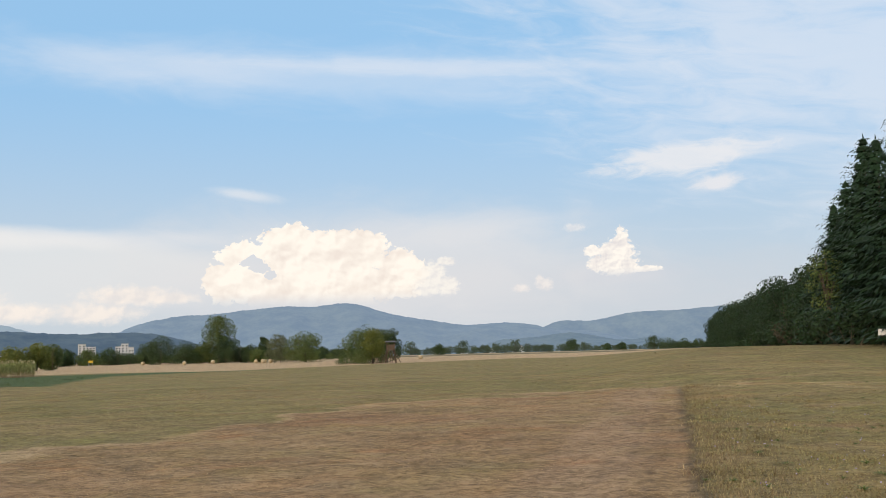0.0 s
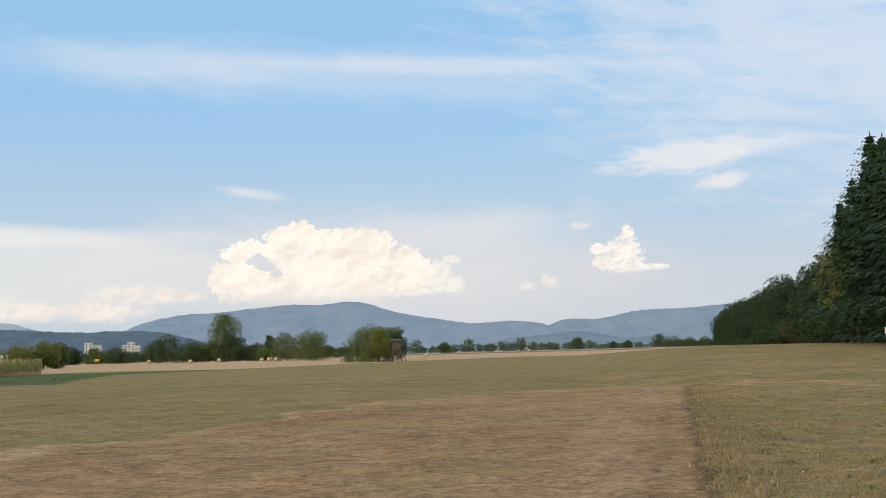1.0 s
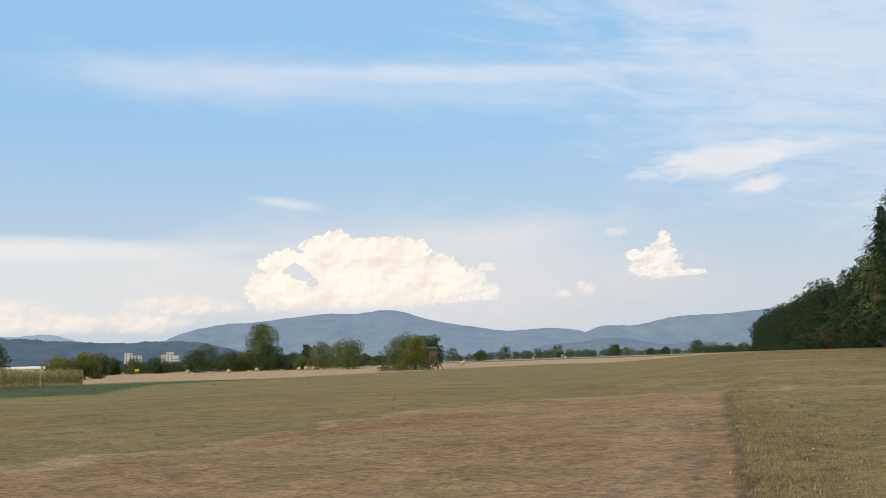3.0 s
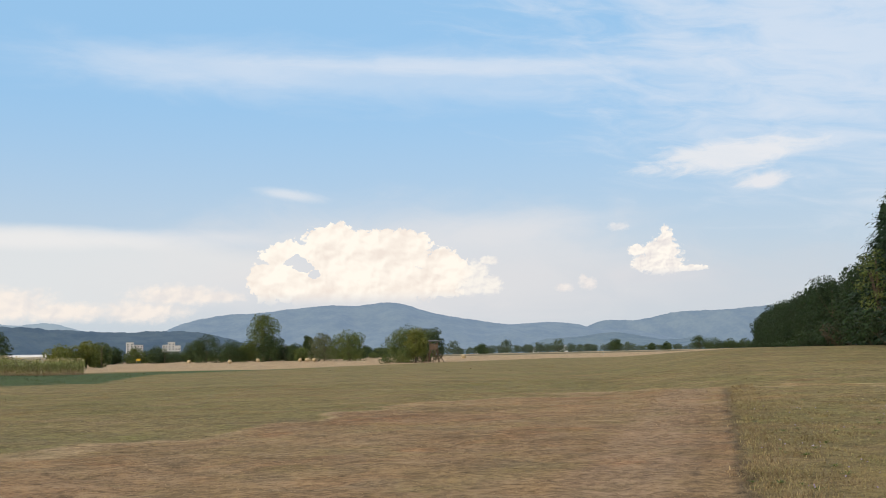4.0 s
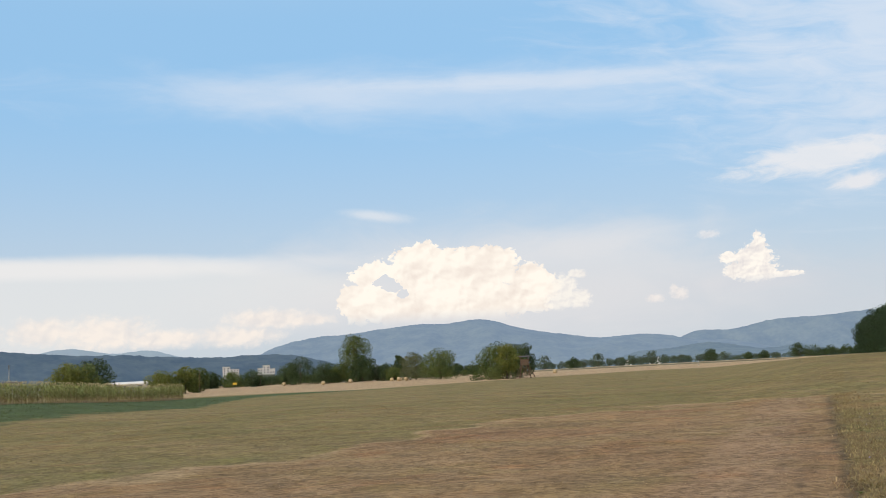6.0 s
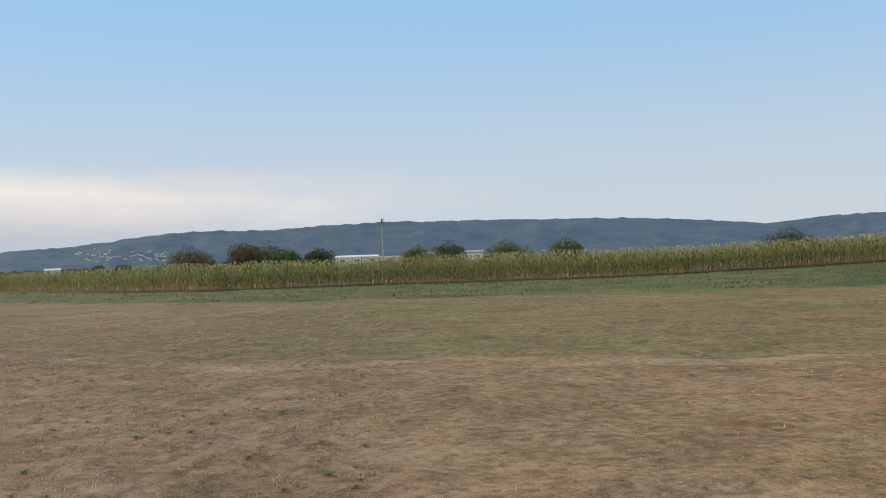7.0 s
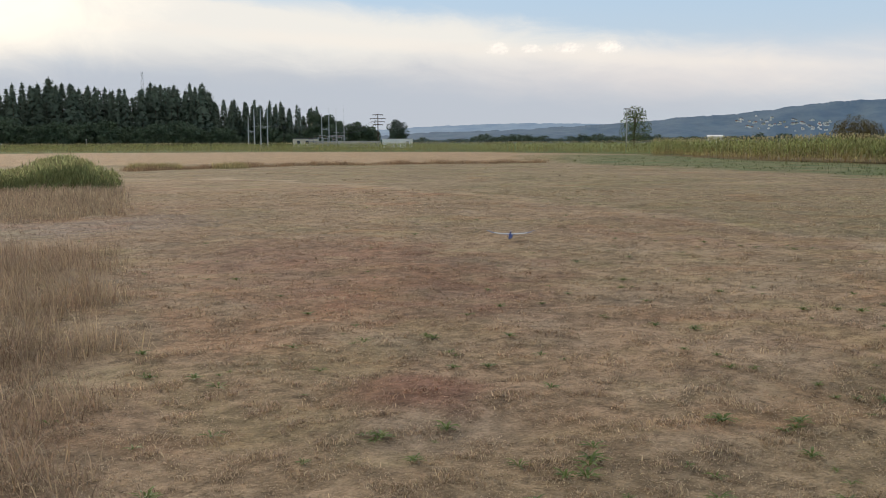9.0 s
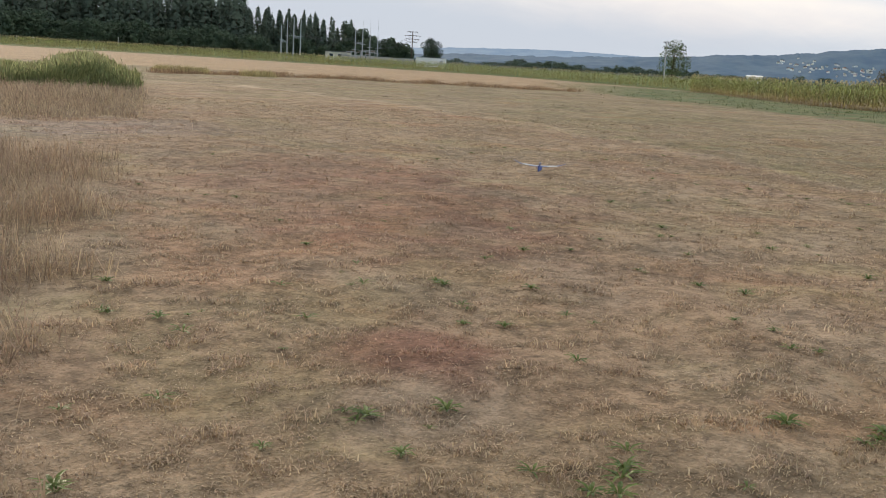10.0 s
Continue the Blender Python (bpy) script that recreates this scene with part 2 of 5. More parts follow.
def ground_surface(name):
    """Dry meadow turf: broad patches, clumps, tufts and grain over the colour of the field."""
    m = bpy.data.materials.new(name)
    w = Web(nodes_of(m))
    place = w.add("ShaderNodeTexCoord").outputs["Object"]
    base = w.add("ShaderNodeVertexColor", layer_name="tone").outputs[0]
    broad, clump = w.noise(place, 0.28, 3.0, 0.5), w.noise(place, 1.7, 5.0, 0.65, 0.4)
    tuft, grain = w.noise(place, 7.0, 4.0, 0.65), w.noise(place, 42.0, 3.0, 0.6)
    level = w.math("ADD", w.math("MULTIPLY_ADD", broad, 0.14, w.math("MULTIPLY", clump, 0.28)), w.math("MULTIPLY_ADD", tuft, 0.36, w.math("MULTIPLY", grain, 0.22)))
    colour = w.mix(w.step(level, 0.40, 0.60), w.mix(1.0, base, (0.58, 0.57, 0.55), "MULTIPLY"), w.mix(1.0, base, (1.42, 1.41, 1.40), "MULTIPLY"))
    # greener and redder turf in patches
    colour = w.mix(w.step(w.noise(place, 0.55, 5.0, 0.6, 0.5), 0.50, 0.66, 0.0, 0.7), colour, w.mix(1.0, colour, (0.92, 1.00, 0.86), "MULTIPLY"))
    colour = w.mix(w.step(w.noise(place, 0.38, 5.0, 0.6, 0.8), 0.53, 0.68, 0.0, 0.7), colour, w.mix(1.0, colour, (1.08, 0.90, 0.82), "MULTIPLY"))
    # dark gaps between tufts
    colour = w.mix(w.step(w.noise(place, 4.5, 5.0, 0.75, 0.3), 0.56, 0.65, 0.0, 0.75), colour, w.mix(1.0, colour, (0.46, 0.45, 0.45), "MULTIPLY"))
    p = w.add("ShaderNodeBsdfPrincipled")
    w.plug(colour, p.inputs["Base Color"])
    p.inputs["Roughness"].default_value, p.inputs["Specular IOR Level"].default_value = 0.95, 0.15
    relief = w.add("ShaderNodeBump")
    relief.inputs["Strength"].default_value, relief.inputs["Distance"].default_value = 0.8, 0.05
    w.plug(w.math("MULTIPLY_ADD", tuft, 1.2, w.math("MULTIPLY", grain, 0.6)), relief.inputs["Height"])
    w.plug(relief.outputs[0], p.inputs["Normal"])
    w.tree.links.new(p.outputs[0], w.add("ShaderNodeOutputMaterial").inputs[0])
    return m


M_GROUND = ground_surface("dry_ground")
M_BLADE = surface("grass_blades", (0.85, 0.85, 0.85), (1.2, 1.2, 1.2), 0.7, 1.5, 30.0, 0.0, island=0.5, tone="tone", through=0.4)
M_LEAF = surface("leaf_green", (0.040, 0.072, 0.020), (0.150, 0.180, 0.052), 0.6, 0.5, 6.0, 0.0, island=0.7, through=0.2)
M_LEAF_DARK = surface("leaf_dark", (0.022, 0.046, 0.018), (0.070, 0.100, 0.036), 0.6, 0.5, 6.0, 0.0, island=0.7, through=0.15)
M_LEAF_YELLOW = surface("leaf_yellowing", (0.085, 0.110, 0.022), (0.19, 0.20, 0.045), 0.6, 0.5, 6.0, 0.0, island=0.6, through=0.2)
M_LEAF_RED = surface("leaf_russet", (0.075, 0.068, 0.026), (0.14, 0.105, 0.038), 0.6, 0.5, 6.0, 0.0, island=0.6, through=0.2)
M_TWIG = surface("russet_twig", (0.040, 0.036, 0.022), (0.085, 0.066, 0.042), 0.7, 0.5, 6.0, 0.0, island=0.6, through=0.1)
M_LEAF_GREY = surface("leaf_willow", (0.08, 0.10, 0.05), (0.16, 0.17, 0.09), 0.6, 0.5, 6.0, 0.0, island=0.6, through=0.2)
M_LEAF_WOOD = surface("forest_leaf", (0.011, 0.027, 0.010), (0.030, 0.056, 0.019), 0.6, 0.5, 6.0, 0.0, island=0.6, through=0.12)
# far leaves, lighter and bluer: distance haze painted into the base colour
M_LEAF_HAZED = surface("far_hazed_leaf", (0.045, 0.070, 0.045), (0.095, 0.125, 0.070), 0.7, 0.3, 4.0, 0.0, island=0.5)
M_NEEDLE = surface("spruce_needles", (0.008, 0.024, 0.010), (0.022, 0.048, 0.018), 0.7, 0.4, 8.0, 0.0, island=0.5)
# second spruce needle tone, paled and blued to paint haze over the far wood
M_NEEDLE_HAZED = surface("hazed_spruce_needles", (0.052, 0.074, 0.055), (0.112, 0.142, 0.098), 0.8, 0.2, 2.0, 0.0, island=0.4)
M_BARK = surface("bark", (0.05, 0.04, 0.03), (0.13, 0.10, 0.075), 0.95, 3.0, 25.0, 0.5)
M_CORN = surface("maize", (0.8, 0.8, 0.8), (1.15, 1.15, 1.15), 0.55, 0.8, 8.0, 0.0, island=0.6, tone="tone", through=0.25)
M_WOOD = surface("weathered_wood", (0.065, 0.045, 0.03), (0.15, 0.105, 0.075), 0.85, 4.0, 30.0, 0.4)
M_STRAW = surface("straw", (0.36, 0.27, 0.15), (0.60, 0.48, 0.30), 0.9, 3.0, 20.0, 0.4)
M_WHITE = surface("white_render", (0.74, 0.72, 0.69), (0.88, 0.86, 0.83), 0.8, 0.3, 4.0, 0.1)
# white walls of the far flats, greyed to paint the haze before them
M_FLAT = surface("hazy_white_render", (0.46, 0.46, 0.46), (0.56, 0.55, 0.54), 0.8, 0.3, 4.0, 0.1)
M_YELLOW = surface("yellow_paint", (0.55, 0.36, 0.03), (0.70, 0.46, 0.05), 0.5, 2.0, 20.0, 0.0)
M_CREAM = surface("cream_render", (0.55, 0.50, 0.40), (0.72, 0.67, 0.55), 0.8, 0.3, 4.0, 0.1)
M_ROOF = surface("roof_tiles", (0.16, 0.06, 0.04), (0.30, 0.12, 0.08), 0.8, 0.6, 6.0, 0.2)
M_SLATE = surface("dark_roof", (0.08, 0.08, 0.09), (0.16, 0.15, 0.15), 0.8, 0.6, 6.0, 0.2)
M_GLASS = surface("dark_pane", (0.03, 0.04, 0.05), (0.07, 0.08, 0.10), 0.15, 0.5, 3.0, 0.0)
M_STEEL = surface("galvanised_steel", (0.30, 0.31, 0.32), (0.46, 0.47, 0.48), 0.55, 1.5, 12.0, 0.1, metal=0.4)
M_CONCRETE = surface("concrete", (0.33, 0.32, 0.30), (0.48, 0.47, 0.44), 0.9, 0.8, 10.0, 0.2)
M_RED = surface("red_sheet", (0.25, 0.04, 0.03), (0.40, 0.07, 0.05), 0.6, 0.5, 6.0, 0.0)
M_BLUE = surface("blue_foam", (0.010, 0.032, 0.17), (0.018, 0.055, 0.27), 0.45, 4.0, 40.0, 0.05)
M_FOAM = surface("white_foam", (0.40, 0.41, 0.42), (0.52, 0.52, 0.52), 0.5, 4.0, 40.0, 0.05)
M_NAVY = surface("navy_film", (0.01, 0.015, 0.06), (0.02, 0.03, 0.12), 0.35, 4.0, 40.0, 0.0)
# distance haze on the hills, painted as a blue emission over dark forest
M_HAZE_BLUE = surface("far_forest_haze", (0.045, 0.065, 0.055), (0.095, 0.115, 0.085), 1.0, 0.012, 0.06, 0.0, glow=(0.32, 0.45, 0.70, 0.42))
M_HAZE_MID = surface("nearer_forest_haze", (0.035, 0.055, 0.045), (0.085, 0.105, 0.075), 1.0, 0.014, 0.06, 0.0, glow=(0.30, 0.44, 0.68, 0.33))
M_HAZE_PALE = surface("farthest_hills_haze", (0.09, 0.11, 0.12), (0.11, 0.14, 0.14), 1.0, 0.003, 0.02, 0.0, glow=(0.42, 0.53, 0.68, 0.50))
M_HAZE_DARK = surface("wooded_hills_haze", (0.014, 0.024, 0.022), (0.048, 0.062, 0.046), 1.0, 0.014, 0.07, 0.0, glow=(0.20, 0.33, 0.56, 0.25))
# tree line across the valley: haze mixed into the leaf colour
M_HAZE_LEAF = surface("distant_hazed_leaf", (0.055, 0.082, 0.055), (0.10, 0.13, 0.075), 0.8, 0.05, 1.0, 0.0, island=0.5)
M_LILAC = surface("lilac_petal", (0.35, 0.28, 0.45), (0.55, 0.48, 0.62), 0.7, 5.0, 40.0, 0.0)


# ---- ground ----
def polar(az, d):
    """The place d metres off, az degrees to the left of +y."""
    return -math.sin(radians(az)) * d, math.cos(radians(az)) * d


def ss(v, lo, hi):
    u = np.clip((np.asarray(v, float) - lo) / (hi - lo), 0, 1)
    return u * u * (3 - 2 * u)


def waves(x, y, seed, size):
    """A smooth cheap noise in -1..1 with lumps of about that size."""
    r, out = np.random.RandomState(seed), 0.0
    for _ in range(7):
        a, p = r.uniform(0, 2 * math.pi, 2)
        k = 2 * math.pi / (size * r.uniform(0.6, 2.2))
        out = out + np.sin((x * math.cos(a) + y * math.sin(a)) * k + p + 1.3 * np.sin((x * math.sin(a) - y * math.cos(a)) * k * 0.7 + 2 * p))
    return out / 4.0


def height(x, y):
    x, y = np.asarray(x, float), np.asarray(y, float)
    d, az = np.hypot(x, y), np.degrees(np.arctan2(-x, y))
    far = 1.5 * ss(d, 150, 600)
    rise = 0.95 * ss(az, 22, 32) * (1 - ss(az, 50, 75)) * ss(d, 55, 100)
    bank = 1.62 * ss(-az, 5, 15) * (1 - ss(-az, 60, 100)) * ss(d, 22, 105)
    swell = 0.035 * waves(x, y, 3, 5.0) * ss(d, 1, 6) + 0.02 * waves(x, y, 4, 1.3) * (1 - ss(d, 30, 60))
    return np.maximum(np.maximum(far, bank), rise) + swell * (1 - ss(d, 60, 120))


def gz(x, y):
    return float(height(x, y))


MOWN_AZ = (-14, -6.7, -0.3, 5.5, 10, 15, 24, 60, 97, 103, 113, 117, 122, 132, 160)
MOWN_D = (40.5, 40, 38.7, 34, 27, 22.7, 20.5, 16, 17.5, 20, 27.5, 32, 36.5, 50, 52)
CORN_AZ, CORN_D = (14, 22.7, 27.5, 31.6, 36, 55, 80, 88, 97, 102, 105.6, 107, 113), (152, 146, 120, 103, 95, 84, 76, 80, 81, 93, 114, 129, 137)
VERGE_AZ, VERGE_D = (10, 14, 18.4, 21.3, 36, 60, 82, 97, 110, 116), (147, 141, 128, 84, 56, 46, 44.5, 50, 75, 95)
FAR_CROP = ((105, 108, 119, 135, 150, 172), (138, 142, 195, 215, 215, 215))
STUBBLE_AZ, STUBBLE_D = (-19.6, -18.5, -16, -12, -6, -3.6, 6.1, 12.4, 20), (160, 165, 182, 218, 240, 246, 185, 150, 172)


def zone_colour(x, y):
    """The bare colour of the field at each place."""
    x, y = np.asarray(x, float), np.asarray(y, float)
    d, az = np.hypot(x, y), np.degrees(np.arctan2(-x, y))
    rag = 1 + 0.05 * waves(x, y, 11, 4.0)

    def blend(base, colour, k):
        return base + (np.array(colour) - base) * np.asarray(k)[..., None]

    c = np.zeros(x.shape + (3,)) + (0.240, 0.195, 0.098)
    c = blend(c, (0.198, 0.180, 0.080), np.clip(0.5 + 0.6 * waves(x, y, 21, 14.0), 0, 1) * 0.8)
    c = blend(c, (0.285, 0.205, 0.125), ss(az, 82, 100) * (0.65 + 0.2 * np.clip(waves(x, y, 27, 9.0), -1, 1)))
    c = blend(c, (0.30, 0.215, 0.13), np.clip(waves(x, y, 22, 3.0), 0, 1) * 0.5)
    mown = np.interp(az, MOWN_AZ, MOWN_D) * rag
    inside = 1 - ss(d / mown, 0.97, 1.01)
    inside *= np.where(az < 0, 1 - ss(-(x * 0.9752 - y * 0.2215), -0.6, 0.2) * 0 - ss(x - 0.226 * y - 0.25, -0.15, 0.15), 1.0)
    tan = np.zeros_like(c) + (0.308, 0.214, 0.125)
    tan = blend(tan, (0.280, 0.175, 0.104), np.clip(waves(x, y, 23, 7.0) + 0.1, 0, 1) * 0.7)
    tan = blend(tan, (0.24, 0.185, 0.10), np.clip(waves(x, y, 24, 4.5), 0, 1) * 0.6)
    tan = blend(tan, (0.36, 0.265, 0.17), np.clip(waves(x, y, 25, 1.8), 0, 1) * 0.5)
    c = c + (tan - c) * np.clip(inside, 0, 1)[..., None]
    rim = np.exp(-((d / mown - 0.985) / 0.018) ** 2) * (0.5 + 0.5 * np.clip(waves(x, y, 26, 6.0) + 0.5, 0, 1))
    c = blend(c, (0.44, 0.33, 0.21), rim * 0.85)
    for ax, ay, r, k in ((-10.7, -7.6, 3.4, 0.55), (-12.6, -9.6, 2.6, 0.5), (-5.7, -3.6, 0.75, 0.9), (-9.4, -5.6, 1.6, 0.5), (2.0, 20.0, 4.0, 0.2), (-2.0, 27.0, 4.0, 0.2)):
        q = np.hypot(x - ax, y - ay) / r + 0.35 * waves(x, y, 31, 1.2)
        c = blend(c, (0.215, 0.108, 0.068), (1 - ss(q, 0.3, 1.1)) * k)
    c = blend(c, (0.175, 0.135, 0.095), (1 - ss(d, 24, 36)) * np.clip(0.3 + 0.5 * waves(x, y, 36, 1.4), 0, 1) * 0.4)
    # bare grey wheel track behind the tall grass
    q = np.abs(np.hypot(x, y) - 21.3 + 0.20 * (az - 140)) / 2.2 + 0.3 * waves(x, y, 32, 1.5)
    c = blend(c, (0.25, 0.205, 0.165), (1 - ss(q, 0.5, 1.2)) * ss(az, 130, 138) * 0.5)
    # the sward towards the valley is paler and yellower
    c = c * (1 + (1 - ss(az, 46, 76))[..., None] * np.array((0.06, 0.02, -0.07)))
    c = c * (1 + ss(az, 76, 100)[..., None] * np.array((-0.03, 0.0, 0.09)))
    # green verge before the maize
    verge, corn = np.interp(az, VERGE_AZ, VERGE_D) * rag, np.interp(az, CORN_AZ, CORN_D)
    k = ss(d / verge, 0.97, 1.05) * (1 - ss(d / corn, 1.0, 1.08)) * ss(az, 9, 14) * (1 - ss(az, 112, 119))
    c = blend(c, (0.105, 0.140, 0.060), k * (0.75 + 0.25 * np.clip(waves(x, y, 33, 5.0), -1, 1)))
    c = blend(c, (0.072, 0.108, 0.042), k * (1 - ss(az, 50, 70)) * 0.9)
    k = ss(d / corn, 0.985, 1.0) * (1 - ss(d / corn, 1.15, 1.3)) * ss(az, 21.8, 22.6) * (1 - ss(az, 107.5, 108.5))
    c = blend(c, (0.17, 0.125, 0.065), k)
    # dark ragged gap along the mown edge
    q = np.abs(x - 0.226 * y - 0.25 + 0.12 * waves(x, y, 35, 1.5)) / 0.12
    c = blend(c, (0.12, 0.09, 0.06), (1 - ss(q, 0.4, 1.2)) * (y > 7) * (y < 38) * 0.7)
    # wheel ruts in the mown strip, and faint pale tracks
    for off in (0.62, 0.95, 1.25):
        q = np.abs(x - 0.226 * y - 0.25 + off) / 0.07
        c = blend(c, (0.15, 0.105, 0.07), (1 - ss(q, 0.4, 1.2)) * (y > 9) * (y < 30) * (np.sin(y * 9.0) > -0.3) * 0.6)
    q = np.abs(x - 0.226 * y + 1.3) / 0.9
    c = blend(c, (0.36, 0.245, 0.155), (1 - ss(q, 0.5, 1.2)) * (y > 6) * (y < 39) * 0.55)
    # stubble, then darker crops, on the far side
    k = ss(d / (np.interp(az, STUBBLE_AZ, STUBBLE_D) * (1 + 0.01 * waves(x, y, 34, 15.0))), 0.985, 1.01) * (az < 40) * (az > -60)
    c = blend(c, (0.47, 0.34, 0.21), k)
    c = blend(c, (0.33, 0.28, 0.21), k * ss(-az, 12.5, 16) * 0.75)
    k = ss(d, 395, 410) * (az < 6) * (az > -60)
    c = blend(c, (0.17, 0.15, 0.085), k)
    c = blend(c, (0.42, 0.33, 0.21), ss(d, 470, 490) * (az < 6) * (az > -60))
    c = blend(c, (0.10, 0.12, 0.055), ss(d, 560, 620))
    # pale field behind the row of dry weeds
    k = ss(d, 84, 90) * (az > 110) * (az < 175) * (1 - ss(d, 330, 350))
    c = blend(c, (0.36, 0.255, 0.16), k * ss(az, 110, 118))
    k = ss(d / np.interp(az, *FAR_CROP), 0.98, 1.02) * (az > 104) * (az < 175)
    c = blend(c, (0.10, 0.14, 0.05), k)
    return np.clip(c, 0.02, 0.9)


def mesh_from(name, verts, faces, material=None, colours=None, smooth=False):
    """A mesh from numpy arrays: faces all of one size; colours: one per vertex."""
    verts, faces = np.asarray(verts, np.float32), np.asarray(faces, np.int32)
    me = bpy.data.meshes.new(name)
    n, k = faces.shape
    me.vertices.add(len(verts))
    me.vertices.foreach_set("co", verts.ravel())
    me.loops.add(n * k)
    me.loops.foreach_set("vertex_index", faces.ravel())
    me.polygons.add(n)
    me.polygons.foreach_set("loop_start", np.arange(0, n * k, k, dtype=np.int32))
    me.polygons.foreach_set("use_smooth", np.full(n, smooth))
    if colours is not None:
        layer = me.color_attributes.new("tone", "FLOAT_COLOR", "POINT")
        layer.data.foreach_set("color", np.c_[colours, np.ones(len(verts))].astype(np.float32).ravel())
    if material:
        me.materials.append(material)
    me.update(calc_edges=True)
    return me


def build_ground():
    rings = np.concatenate([[0.0, 0.8], 1.6 * 1.0125 ** np.arange(0, 412), 270 * 1.035 ** np.arange(0, 90)])
    rings = rings[rings < 4900]
    turns = np.radians(np.concatenate([np.arange(-32, 40, 0.45), np.arange(40, 84, 1.2), np.arange(84, 152, 0.45), np.arange(152, 328, 3.0)]))
    r, a = np.meshgrid(rings, turns, indexing="ij")
    x, y = -np.sin(a) * r, np.cos(a) * r
    verts = np.stack([x, y, height(x, y)], -1).reshape(-1, 3)
    n, m = r.shape
    i, j = np.meshgrid(np.arange(n - 1), np.arange(m), indexing="ij")
    nxt = (j + 1) % m
    faces = np.stack([i * m + j, i * m + nxt, (i + 1) * m + nxt, (i + 1) * m + j], -1).reshape(-1, 4)
    me = mesh_from("ground", verts, faces[:, ::-1], M_GROUND, zone_colour(x, y).reshape(-1, 3), True)
    tagged(new("ground", me), "dry mown meadow with stubble and crop strips to the horizon", "ground", kind="structure")


build_ground()


# ---- far hills ----
def hills(name, label, d, run, span, humps, width, material, rough, seed):
    """A wooded range: a long slope up to a crest whose height follows a few broad humps."""
    az = np.arange(span[0], span[1], 0.05)
    crest = sum(h * np.exp(-((az - c) / width) ** 2) for c, h in humps)
    rise = np.tan(np.radians(crest)) * (d + run)
    jag = rough * (waves(az * 10, 0 * az, seed, 9.0) + 0.6 * waves(az * 10, 0 * az, seed + 1, 2.5) + 0.7 * np.random.RandomState(seed).rand(len(az)))
    t = np.linspace(0, 1, 26)
    tt, aa = np.meshgrid(t, az, indexing="ij")
    dist = d + run * tt + 0.05 * run * waves(aa * 10, tt * 30, seed + 2, 16.0) * np.sin(tt * math.pi)
    z = -4 + (rise[None] + 4) * tt ** 0.9 + jag[None] * tt ** 9 + (0.10 * rise[None] * waves(aa * 3, tt * 8, seed + 3, 12.0) + rough * waves(aa * 4, tt * 30, seed + 4, 5.0)) * np.sin(tt * math.pi)
    verts = np.stack([-np.sin(np.radians(aa)) * dist, np.cos(np.radians(aa)) * dist, z], -1).reshape(-1, 3)
    n, m = tt.shape
    i, j = np.meshgrid(np.arange(n - 1), np.arange(m - 1), indexing="ij")
    faces = np.stack([i * m + j, (i + 1) * m + j, (i + 1) * m + j + 1, i * m + j + 1], -1).reshape(-1, 4)
    tagged(new(name, mesh_from(name, verts, faces, material, smooth=True)), label, "hills", kind="structure")


# the blue of these ranges is haze glowing from their materials
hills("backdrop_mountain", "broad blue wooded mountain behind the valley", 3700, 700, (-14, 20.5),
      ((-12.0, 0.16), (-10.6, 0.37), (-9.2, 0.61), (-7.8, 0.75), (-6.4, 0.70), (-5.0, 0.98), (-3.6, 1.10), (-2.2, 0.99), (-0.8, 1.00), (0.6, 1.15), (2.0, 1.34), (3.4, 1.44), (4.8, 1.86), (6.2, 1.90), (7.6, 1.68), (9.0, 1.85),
       (10.4, 1.70), (11.8, 1.67), (13.2, 1.52), (14.6, 1.56), (16.0, 1.40), (17.4, 1.27), (18.8, 0.75), (20.2, 0.2)), 1.3, M_HAZE_BLUE, 1.6, 50)
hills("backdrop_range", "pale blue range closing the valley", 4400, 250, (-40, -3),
      ((-36, 1.3), (-34.2, 1.3), (-32.4, 1.25), (-30.6, 1.3), (-28.8, 1.2), (-27, 1.2), (-25.2, 1.2), (-23.4, 1.1), (-21.6, 1.15), (-20.2, 1.1), (-18.8, 1.22), (-17.4, 1.3), (-16.0, 1.40), (-14.6, 1.38), (-13.2, 1.27), (-11.8, 1.32), (-10.4, 1.29), (-9.0, 1.06), (-7.6, 0.92), (-6.4, 1.0), (-5.2, 0.60), (-4.0, 0.3)), 1.3, M_HAZE_BLUE, 1.6, 60)
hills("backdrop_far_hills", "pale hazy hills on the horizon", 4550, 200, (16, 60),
      ((17.6, 0.50), (18.9, 1.02), (20.2, 1.08), (21.5, 0.98), (22.8, 1.18), (24.1, 1.52), (25.4, 1.32), (26.7, 1.40), (28.0, 1.62), (29.3, 1.55), (30.6, 1.3), (32, 1.2), (33.5, 1.3), (35, 1.4), (36.5, 1.3), (38, 1.4), (39.5, 1.3), (41, 1.2), (42.5, 1.1)), 1.1, M_HAZE_PALE, 1.5, 70)
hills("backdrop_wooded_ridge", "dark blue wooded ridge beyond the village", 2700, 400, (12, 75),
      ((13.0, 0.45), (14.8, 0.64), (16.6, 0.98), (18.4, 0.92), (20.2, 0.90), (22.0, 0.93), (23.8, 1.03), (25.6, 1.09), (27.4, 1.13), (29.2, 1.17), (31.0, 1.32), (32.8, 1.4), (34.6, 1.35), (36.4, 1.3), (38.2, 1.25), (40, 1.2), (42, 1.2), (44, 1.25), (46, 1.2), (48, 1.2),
       (50, 1.15), (52, 1.2), (54, 1.2), (56, 1.2), (58, 1.15), (60, 1.15), (62, 1.1), (64, 1.0), (66, 0.9), (68, 0.8), (70, 0.6)), 1.8, M_HAZE_DARK, 1.8, 80)
